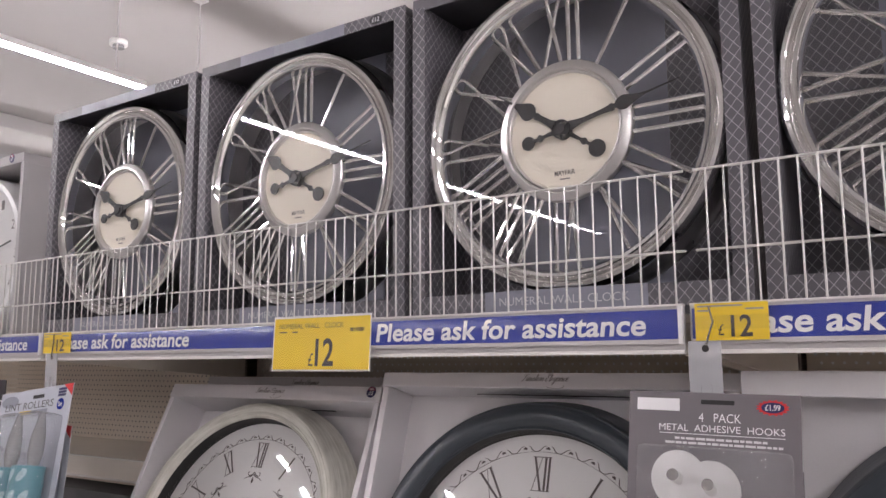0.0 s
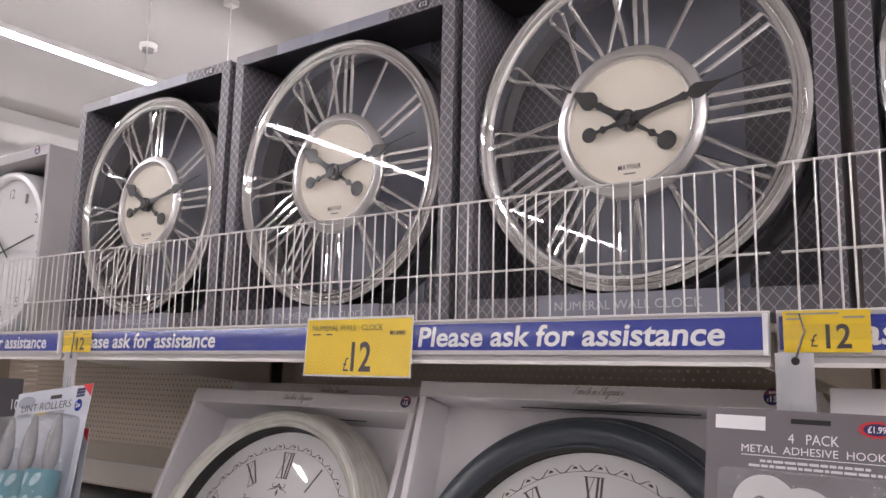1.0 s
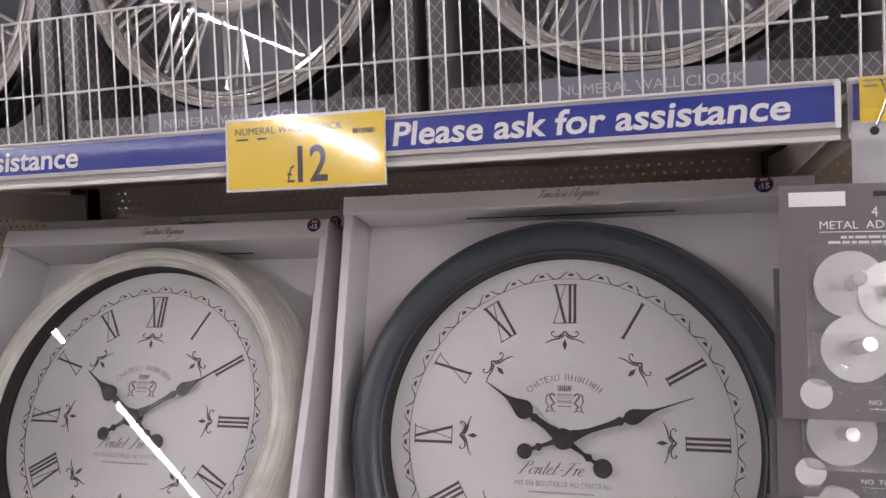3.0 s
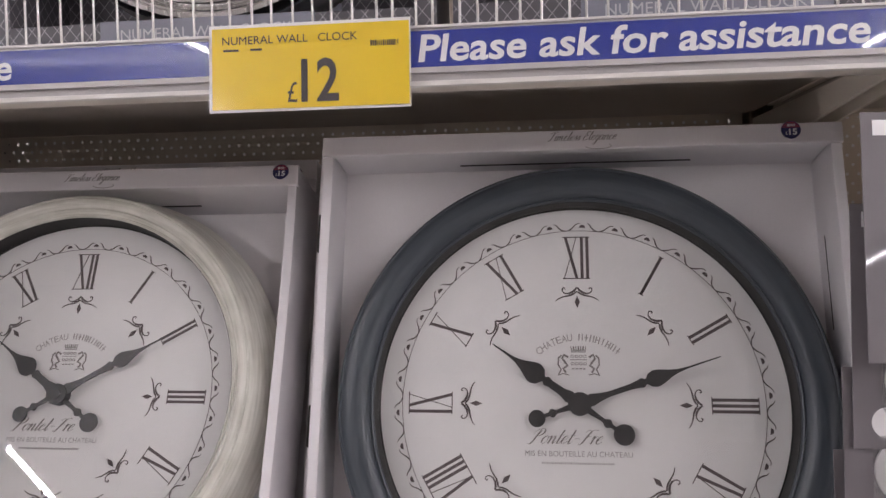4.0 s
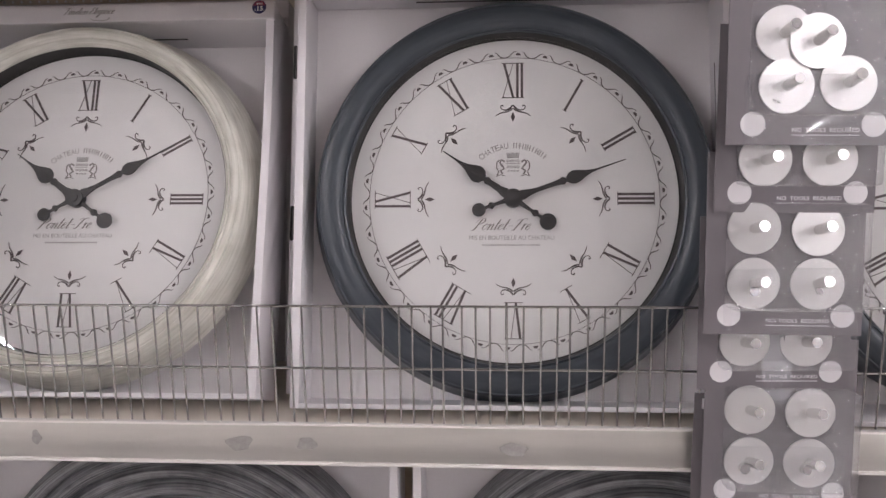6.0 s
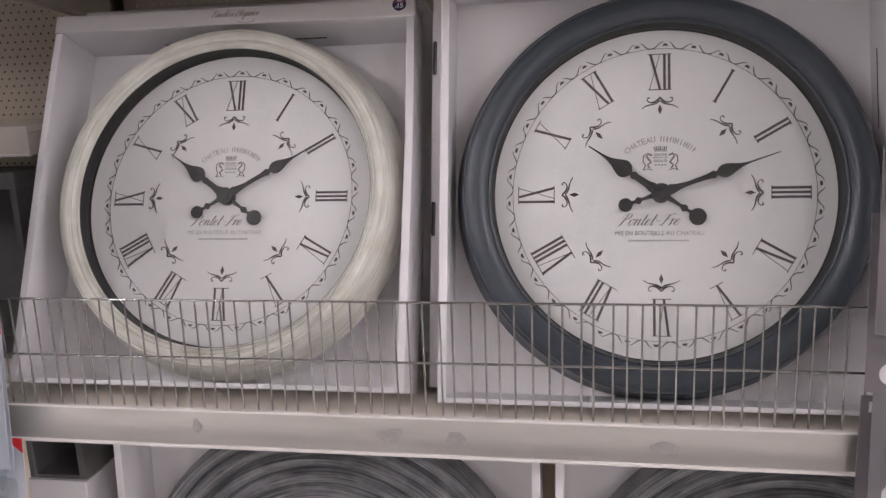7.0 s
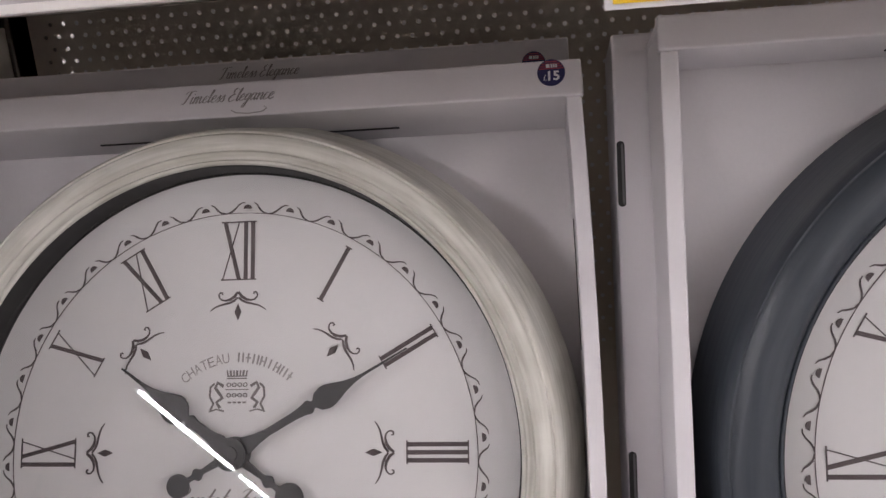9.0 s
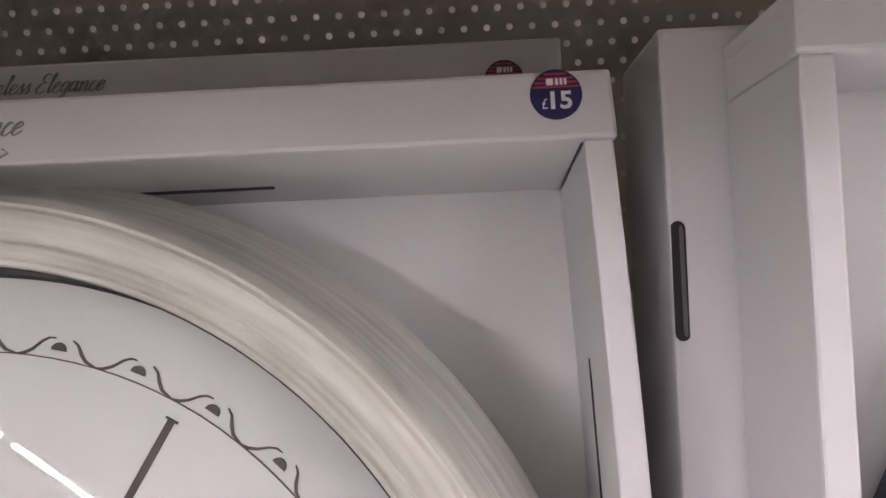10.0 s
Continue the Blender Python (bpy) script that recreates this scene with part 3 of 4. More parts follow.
def add_hands(t, y, hour_deg, minute_deg, k=1.0):
    part("hour_hand", hand(0.102 * k, 0.0500 * k, 0.0100 * k, 0.0380 * k, 0.0104 * k, -0.0006, 0.0006), HANDS, t, "black spade hour hand", pose(0, y, 0, 0, hour_deg))
    part("minute_hand", hand(0.141 * k, 0.0435 * k, 0.0082 * k, 0.0630 * k, 0.0080 * k, -0.0006, 0.0006), HANDS, t, "black spade minute hand", pose(0, y - 0.002, 0, 0, minute_deg))
    b = bmesh.new()
    rod(b, (0, y + 0.006, 0), (0, y - 0.0045, 0), 0.0112 * k, 24)
    rod(b, (0, y - 0.0045, 0), (0, y - 0.006, 0), 0.0055 * k, 16)
    part("hub", b, HANDS, t, smooth=40)


# ---- parlour clocks ----
def flourish():
    """A small printed scroll with two curls above a diamond."""
    bm = bmesh.new()
    for s in (-1, 1):
        top = [(0.2, 14.2), (2.6, 11.0), (6.0, 8.8), (9.4, 8.1), (12.2, 8.7), (14.0, 10.4), (14.4, 12.4), (13.2, 13.9), (11.8, 13.7), (11.6, 12.4)]
        low = [(0.2, 10.2), (3.0, 8.0), (6.5, 6.4), (10.5, 5.6), (14.5, 4.6), (17.8, 3.1), (20.6, 1.0)]
        ribbon(bm, [(s * x / 1000, z / 1000) for x, z in top], [0.0016, 0.0021, 0.0019, 0.0014, 0.0011, 0.0010, 0.0011, 0.0012, 0.0012, 0.0010], -0.00045, 0.0)
        ribbon(bm, [(s * x / 1000, z / 1000) for x, z in low], [0.0012, 0.0017, 0.0017, 0.0014, 0.0012, 0.0010, 0.0006], -0.0004, 0.0)
    plate(bm, [(0, -0.0060), (0.0025, 0.0), (0, 0.0060), (-0.0025, 0.0)], -0.0005, 0.0)
    return bm


def border(r=0.1685, n=34):
    """The dial's printed ring of open arches with a half-round seed in each."""
    bm = bmesh.new()
    pts = [(r * math.sin(2 * math.pi * k / 120), r * math.cos(2 * math.pi * k / 120)) for k in range(121)]
    ribbon(bm, pts, 0.0005, -0.0004, 0.0)
    for k in range(n):
        a0 = 2 * math.pi * (k + 0.2) / n

        def at(da, dr):
            return ((r + dr) * math.sin(a0 + da), (r + dr) * math.cos(a0 + da))
        ribbon(bm, [at(-0.094, 0.0000), at(-0.076, 0.0006), at(-0.058, 0.0025), at(-0.040, 0.0058), at(-0.026, 0.0074), at(-0.012, 0.0076)], [0.0007, 0.0012, 0.0011, 0.0009, 0.0008, 0.0005], -0.00045, 0.0)
        ribbon(bm, [at(0.026, 0.0078), at(0.040, 0.0064), at(0.052, 0.0034), at(0.066, 0.0012), at(0.092, 0.0001)], [0.0005, 0.0009, 0.0013, 0.0011, 0.0006], -0.0005, 0.0)
        plate(bm, [at(0.0175 * math.cos(q), 0.0032 + 0.0030 * math.sin(q)) for q in (0, 0.5, 1.0, 1.57, 2.1, 2.6, 3.14)], -0.00055, 0.0)
    return bm


def crest():
    """A blurred heraldic device: crown, banded shield and two supporters as thin plain strokes."""
    bm = bmesh.new()
    for z in (0.0090, 0.0106):
        bx(bm, -0.0072, 0.0072, -0.0004, 0, z, z + 0.0008)
    for k in range(7):
        x = -0.0066 + 0.0022 * k
        ribbon(bm, [(x, 0.0112), (x * 1.12, 0.0150)], 0.0008 + 0.0005 * (k % 2), -0.00042, 0)
    for k in range(4):
        for z in (0.0050, -0.0022):
            x = -0.0060 + 0.0040 * k
            ribbon(bm, [(x + 0.0015 * math.cos(q), z + 0.0013 * math.sin(q)) for q in [k2 * math.pi / 4 for k2 in range(9)]], 0.0006, -0.00044, 0)
        bx(bm, -0.0066 + 0.0036 * k, -0.0042 + 0.0036 * k, -0.0004, 0, -0.0078, -0.0066)
    bx(bm, -0.0085, 0.0085, -0.0004, 0, 0.0014, 0.0020)
    for s in (-1, 1):
        ribbon(bm, [(s * 0.010, 0.004), (s * 0.0142, 0.0066), (s * 0.0160, 0.003), (s * 0.0130, -0.001), (s * 0.0108, -0.004), (s * 0.0150, -0.007), (s * 0.0125, -0.011)], 0.0021, -0.0004, 0)
        ribbon(bm, [(s * 0.0165, 0.006), (s * 0.0195, 0.0035), (s * 0.0200, -0.003), (s * 0.0172, -0.008), (s * 0.0195, -0.0125)], 0.0014, -0.00042, 0)
        ribbon(bm, [(s * 0.0205, -0.0135), (s * 0.0150, -0.0118), (s * 0.0095, -0.0132)], 0.0010, -0.00043, 0)
    return bm


GLYPHS = {
    " ": (0.55, []),
    "T": (1.0, [[(0.62, 1.8), (0.45, 0.9), (0.25, 0.1), (0.0, -0.05), (-0.15, 0.15)], [(-0.1, 1.45), (0.15, 1.8), (0.65, 1.75), (1.1, 1.85), (1.35, 1.75)]]),
    "i": (0.45, [[(0.08, 0.7), (0.22, 1.0), (0.18, 0.2), (0.30, 0.0), (0.50, 0.3)], [(0.28, 1.42), (0.30, 1.34)]]),
    "m": (1.45, [[(0.05, 0.75), (0.20, 1.0), (0.20, 0.5), (0.18, 0.0)], [(0.20, 0.3), (0.42, 0.9), (0.60, 0.95), (0.62, 0.5), (0.60, 0.0)], [(0.62, 0.3), (0.85, 0.9), (1.04, 0.95), (1.06, 0.3), (1.18, 0.0), (1.45, 0.3)]]),
    "l": (0.48, [[(0.05, 0.4), (0.35, 1.3), (0.38, 1.85), (0.20, 1.6), (0.16, 0.3), (0.28, 0.0), (0.52, 0.3)]]),
    "s": (0.62, [[(0.05, 0.3), (0.38, 1.0), (0.44, 0.6), (0.52, 0.2), (0.30, 0.0), (0.08, 0.15)], [(0.40, 0.05), (0.66, 0.3)]]),
    "E": (1.15, [[(1.05, 1.6), (0.75, 1.85), (0.40, 1.6), (0.50, 1.1), (0.80, 1.0), (0.35, 0.85), (0.10, 0.35), (0.40, -0.05), (0.95, 0.25)]]),
    "g": (0.82, [[(0.62, 0.9), (0.30, 1.0), (0.08, 0.5), (0.25, 0.05), (0.60, 0.5), (0.68, 1.0), (0.55, -0.3), (0.35, -0.95), (0.10, -0.8), (0.45, -0.2), (0.88, 0.3)]]),
    "a": (0.88, [[(0.62, 0.9), (0.30, 1.0), (0.08, 0.5), (0.25, 0.0), (0.58, 0.4), (0.68, 1.0), (0.66, 0.2), (0.76, 0.0), (0.95, 0.3)]]),
    "c": (0.72, [[(0.58, 0.85), (0.38, 1.0), (0.10, 0.6), (0.16, 0.1), (0.40, 0.0), (0.75, 0.3)]]),
    "P": (1.35, [[(0.62, 1.75), (0.40, 0.9), (0.22, 0.1), (-0.05, -0.1), (-0.25, 0.02)], [(-0.15, 1.2), (0.05, 1.65), (0.55, 1.9), (1.05, 1.8), (1.15, 1.4), (0.85, 1.05), (0.45, 0.95)]]),
    "o": (0.82, [[(0.45, 1.0), (0.12, 0.75), (0.10, 0.25), (0.36, 0.0), (0.68, 0.25), (0.70, 0.75), (0.45, 1.0), (0.75, 0.85), (0.95, 0.92)]]),
    "n": (1.05, [[(0.05, 0.75), (0.22, 1.0), (0.24, 0.5), (0.22, 0.0)], [(0.22, 0.2), (0.45, 0.8), (0.68, 1.0), (0.76, 0.7), (0.74, 0.15), (0.88, 0.0), (1.08, 0.3)]]),
    "t": (0.68, [[(0.36, 1.75), (0.30, 0.9), (0.28, 0.15), (0.45, 0.0), (0.70, 0.3)], [(0.05, 1.05), (0.66, 1.1)]]),
    "e": (0.78, [[(0.12, 0.45), (0.48, 0.6), (0.62, 0.85), (0.42, 1.0), (0.14, 0.7), (0.14, 0.2), (0.40, 0.0), (0.80, 0.3)]]),
    "-": (1.05, [[(0.20, 0.62), (0.50, 0.68), (0.85, 0.6)]]),
    "F": (1.25, [[(0.75, 1.7), (0.52, 0.9), (0.32, 0.1), (0.05, -0.1), (-0.1, 0.1)], [(0.05, 1.45), (0.30, 1.75), (0.75, 1.7), (1.25, 1.85), (1.5, 1.7)], [(0.35, 0.95), (0.95, 1.0)]]),
    "r": (0.72, [[(0.05, 0.7), (0.25, 1.05), (0.26, 0.5), (0.22, 0.0)], [(0.25, 0.5), (0.45, 0.9), (0.72, 0.95)]])}


def script(word, size, slant=0.62):
    """Thin slanted pen writing, thick on the downstrokes; base line at z = 0."""
    bm, x, lift = bmesh.new(), 0.0, 0.0
    for c in word:
        w, lines = GLYPHS[c]
        for line in lines:
            pts = []
            for k in range(len(line) - 1):
                p = [Vector(line[min(max(q, 0), len(line) - 1)]) for q in (k - 1, k, k + 1, k + 2)]
                for u in (0.0, 0.25, 0.5, 0.75):
                    pts.append(0.5 * ((2 * p[1]) + (p[2] - p[0]) * u + (2 * p[0] - 5 * p[1] + 4 * p[2] - p[3]) * u * u + (3 * p[1] - p[0] - 3 * p[2] + p[3]) * u ** 3))
            pts.append(Vector(line[-1]))
            width = []
            for k in range(len(pts)):
                d = pts[min(k + 1, len(pts) - 1)] - pts[max(k - 1, 0)]
                width.append(size * (0.055 + 0.13 * max(0.0, -d.y / max(d.length, 1e-6)) ** 2))
            lift += 0.00001
            ribbon(bm, [(size * (x + q.x + slant * q.y), size * q.y) for q in pts], width, -0.0003 - lift, 0)
        x += w
    return bm


CACHE = {}


def parlour_clock(m, rim, gap, label, hour, minute, brief=False, settle=0.0, broad=False):
    """A large round wall clock: moulded rim, printed paper dial, flat glass. A broad one has a wider rim and a larger print."""
    k_print = 1.035 if broad else 1.0
    sheet = Matrix.Scale(k_print, 4)
    inner = 0.1985
    t = thing("wall_clock", m, label, "clock", "parlour clocks")
    if "rim" not in CACHE:
        CACHE["rim"] = [(0.1985, 0.004), (0.1985, -0.0225), (0.1992, -0.0250), (0.2008, -0.0262), (0.2020, -0.0250), (0.2028, -0.0262), (0.2060, -0.0300), (0.2074, -0.0292), (0.2086, -0.0312), (0.2130, -0.0335), (0.2175, -0.0330), (0.2190, -0.0315), (0.2202, -0.0322), (0.2228, -0.0295), (0.2245, -0.0250), (0.2262, -0.0160), (0.2300, -0.0020), (0.2345, 0.0100), (0.2385, 0.0180), (0.2395, 0.0240), (0.1950, 0.0240)]
        CACHE["broad_rim"] = [(0.1985, 0.004), (0.1985, -0.0225), (0.1993, -0.0255), (0.2008, -0.0264), (0.2018, -0.0252), (0.2030, -0.0275), (0.2065, -0.0312), (0.2110, -0.0335), (0.2165, -0.0340), (0.2220, -0.0335), (0.2280, -0.0315), (0.2298, -0.0296), (0.2312, -0.0300), (0.2340, -0.0262), (0.2352, -0.0200), (0.2375, -0.0040), (0.2425, 0.0120), (0.2465, 0.0240), (0.1950, 0.0240)]
        CACHE["flourish"] = data("ornament", flourish(), INK)
        CACHE["border"] = data("border_print", border(), INK)
        CACHE["crest"] = data("crest_print", crest(), PALEINK)
        CACHE["script"] = data("script_print", script("Pontet-Fre", 0.0074), PALEINK)
        for w in NUMERALS:
            CACHE[w] = data("numeral", roman(w, 0.0415, 0.0029, 0.0008, -0.0004, 0.0, serif=0.0009, gap=1.12), INK)
    part("rim", lathe(CACHE["broad_rim" if broad else "rim"], 128), rim, t, smooth=35)
    part("rebate", lathe([(inner - 0.0001, -0.0230), (inner - 0.0004, -0.0230), (inner - 0.0007, -0.0003), (inner - 0.0020, -0.0003)], 128), gap, t, "dark inner rebate")
    part("dial", lathe([(0.0, 0.0), (inner - 0.0006, 0.0), (inner - 0.0006, 0.003), (0.0, 0.003)], 96), DIAL, t, "off-white printed paper dial")
    for k, w in enumerate(NUMERALS):
        part("numeral", CACHE[w], INK, t, m=pose(0, 0, 0, 0, 30 * k) @ sheet @ pose(0, -0.0002, 0.1205))
    for k in range(8):
        part("ornament", CACHE["flourish"], INK, t, m=pose(0, 0, 0, 0, 45 * k) @ sheet @ pose(0, -0.0002, 0.0975))
    part("border_print", CACHE["border"], INK, t, m=pose(0, -0.0002, 0) @ sheet)
    if not brief:
        part("crest_print", CACHE["crest"], PALEINK, t, m=pose(0, -0.0002, 0.0415))
        b = bmesh.new()
        for k, c in enumerate("CHATEAU" + "-" * 9):
            a = (k - 7.5) * 0.092
            turn = pose(0.0605 * math.sin(a), -0.0006, 0.005 + 0.0605 * math.cos(a), 0, math.degrees(a))
            if k < 7:
                me = lettering(c, 0.0050, 0.0070)
                me.materials.append(FAINTINK)
                part("letter", me, FAINTINK, t, m=turn)
            elif k > 7:
                for x in (-0.0019, 0.0013) if k % 3 else (-0.0004,):
                    p = [turn @ Vector((x + u, 0, v)) for u, v in ((-0.0005, -0.0034), (0.0006, -0.0034), (0.0006, 0.0034), (-0.0005, 0.0034))]
                    plate(b, [(q.x, q.z) for q in p], -0.0006, -0.0002)
                if k % 2:
                    p = [turn @ Vector((u, 0, v)) for u, v in ((-0.0019, -0.0005), (0.0016, -0.0005), (0.0016, 0.0005), (-0.0019, 0.0005))]
                    plate(b, [(q.x, q.z) for q in p], -0.00065, -0.0002)
        part("arched_print", b, FAINTINK, t, "arched line of small grey print")
        part("script_print", CACHE["script"], PALEINK, t, "thin slanted script print", pose(-0.049, -0.0003, -0.0375))
        letters("wording", "MIS EN BOUTEILLE AU CHATEAU", 0.102, 0.0052, FAINTINK, t, -0.002, -0.0006, -0.0468)
        b = bmesh.new()
        x = -0.037
        while x < 0.031:
            w = random.uniform(0.0006, 0.0016)
            bx(b, x, x + w, -0.0006, -0.0002, -0.0566, -0.0548)
            x += w + 0.0008
        part("small_print", b, FAINTINK, t)
    add_hands(t, -0.007, hour, minute)
    pane = part("glass", lathe([(0.0, 0.0), (inner - 0.0005, 0.0)], 96), GLASS, t, "clear flat clock glass", pose(0, -0.0155, 0, settle), smooth=30)
    pane.visible_shadow = False
    return t


def price_sticker(parent, x, y, z, r=0.0092):
    b = bmesh.new()
    disc(b, 0, 0, r, -0.0003, 0.0003, 36)
    s = part("price_sticker", b, NAVY, parent, "round navy price sticker", pose(x, y, z))
    b = bmesh.new()
    for k in range(4):
        z0 = r * (0.26 + 0.17 * k)
        w = math.sqrt(max(r * r * 0.92 - (z0 + 0.0008) ** 2, 0))
        bx(b, -w, w, -0.0006, -0.0003, z0, z0 + r * 0.075)
    part("stripes", b, PURPLE, s)
    b = bmesh.new()
    for a, c in ((-0.36, -0.1), (-0.02, 0.1), (0.16, 0.26), (0.32, 0.42)):
        bx(b, r * a, r * c, -0.0008, -0.0005, r * 0.36, r * 0.62)
    part("mark", b, WHITE, s)
    letters("price", "15", r * 0.82, r * 0.72, WHITE, s, r * 0.18, -0.0008, -r * 0.26, bold=0.03)
    letters("price", "£", r * 0.22, r * 0.42, WHITE, s, -r * 0.46, -0.0008, -r * 0.38)
    return s


def carton(m, w, h, d, label, card=CARD, inner=CARD_IN, flap=0.025, title=True, sticker=0.042, low=0.36, taper=0.0):
    """An open-fronted display carton: base at z = 0, front at y = 0, back at y = d."""
    t = thing("display_box", m, label, "box", "display boxes")
    e = 0.0105
    part("back", box(-w / 2 + 0.002, w / 2 - 0.002, d - 0.004, d, 0.002, h - 0.002), inner, t)
    for s in (-1, 1):
        x0, x1 = sorted((s * w / 2, s * (w / 2 - e)))
        b = box(x0, x1, 0.0, d - 0.001, 0.0, h - flap, bevel=0.0012)
        if taper:
            for z in (0.55, 0.68, 0.78, 0.87):
                bmesh.ops.bisect_plane(b, geom=b.verts[:] + b.edges[:] + b.faces[:], plane_co=(0, 0, h * z), plane_no=(0, 0, 1))
        part("side", b, card, t)
        x0, x1 = sorted((s * (w / 2 - 0.0005), s * (w / 2 - 0.004)))
        part("side", box(x0, x1, 0.002, d - 0.001, h - flap, h - 0.001), card, t)
    part("base", box(-w / 2 + e, w / 2 - e, 0.0, d - 0.001, 0.0, 0.006, bevel=0.0012), card, t)
    part("top_flap", box(-w / 2 - 0.0015, w / 2 + 0.0015, -0.002, 0.006, h - flap, h, bevel=0.0015), card, t)
    part("top", box(-w / 2, w / 2, 0.006, d - 0.0012, h - 0.006, h - 0.001), card, t)
    part("inner_ledge", box(-w / 2 + e, w / 2 - e, 0.006, d - 0.005, h - flap + 0.001, h - flap + 0.004), card, t)
    part("side_crease", box(w / 2 - e - 0.0006, w / 2 - e + 0.0004, 0.040, 0.0410, h * 0.62, h * 0.80), GAPBLACK, t)
    if title:
        if "title" not in CACHE:
            CACHE["title"] = data("title_print", script("Timeless Elegance", 0.0050, 0.5), FAINTINK)
        part("title_print", CACHE["title"], FAINTINK, t, "thin grey script print", pose(-0.024, -0.0022, h - flap * 0.56))
        b = bmesh.new()
        ribbon(b, [(0.012 + 0.013 * math.cos(a), -0.008 + 0.003 * math.sin(a)) for a in (0.6, 0, -0.8, -1.6, -2.4, -3.1)], 0.0006, -0.0004, 0)
        part("title_print", b, FAINTINK, t, m=pose(0.014, -0.0022, h - flap * 0.50))
        part("tab_slot", box(-0.118, 0.122, d * 0.60, d * 0.60 + 0.0022, h - flap + 0.0002, h - flap + 0.0012), GAPBLACK, t)
    if sticker:
        price_sticker(t, w / 2 - sticker, -0.0026, h - flap * low)
    for ob in t.children:
        if taper and ob.name.split(".")[0] in ("side", "back", "top", "top_flap", "inner_ledge", "base", "side_crease"):
            for v in ob.data.vertices:
                v.co.x *= 1 - taper * max(v.co.z / h, 0.0) ** 4
    return t


W, H = 0.522, 0.505


def lean(x, y, z, a, yaw=0.0):
    return pose(x, y, z, 0, 0, yaw) @ pose(0, 0, 0, -a)


def spare_carton(m, w, h, d, label):
    """A closed white carton with hand slots near one edge."""
    t = thing("spare_box", m, label, "box", "spare boxes")
    part("body", box(-w / 2, w / 2, 0, d, 0, h, bevel=0.002), CARD, t)
    for z in (0.215, 0.425):
        b = bmesh.new()
        pts = [(0.0028 * math.cos(q), 0.0195 * (1 if math.sin(q) > 0 else -1) + 0.0028 * math.sin(q)) for q in [math.pi * k / 6 + 0.001 for k in range(12)]]
        plate(b, pts, -0.0004, 0.001)
        s = part("hand_slot", b, GAPBLACK, t, "dark cut hand slot", pose(-w / 2 + 0.0035, 0, z))
        b = bmesh.new()
        plate(b, [(x * 0.3 + 0.0011, z * 0.93) for x, z in pts], -0.0006, 0.0005)
        part("slot_tab", b, DARKBOX, s)
    return t


GREY_AT, WHITE_AT, FAR_AT = lean(-0.488, 0.8375, 1.1020, 16.0), lean(-1.046, 0.8335, 1.1140, 23.0), lean(0.060, 0.846, 1.0850, 3.0)
carton(GREY_AT, 0.516, 0.521, 0.066, "open white card box holding a slate clock, on the lower shelf", flap=0.021, sticker=0.047)
parlour_clock(GREY_AT @ pose(0.0025, 0.030, 0.249), SLATE, GAPBLACK, "round slate-grey wooden wall clock with roman numeral dial", -55.5, 71.0, broad=True)
carton(WHITE_AT, W, H, 0.085, "open white card box holding a cream clock, leaning back", sticker=0.025, taper=0.026)
parlour_clock(WHITE_AT @ pose(0.010, 0.022, 0.247), CREAM, GAPBLACK, "round cream-painted wooden wall clock with roman numeral dial", -54.5, 60.5, settle=-0.8)
carton(FAR_AT, W, 0.523, 0.066, "open white card box holding a slate clock beside the hook cards")
parlour_clock(FAR_AT @ pose(0, 0.030, 0.252), SLATE, GAPBLACK, "round slate-grey wooden wall clock beside the hook cards", -55.0, 66.0, brief=True, broad=True)
spare_carton(GREY_AT @ pose(-0.013, 0.068, 0.010), 0.536, 0.520, 0.07, "spare closed white carton standing behind the slate clock")
carton(lean(-1.056, 1.004, 1.1015, 14.0), W, H, 0.085, "spare white card clock box leaning behind", sticker=0.028, low=0.75, taper=0.01)


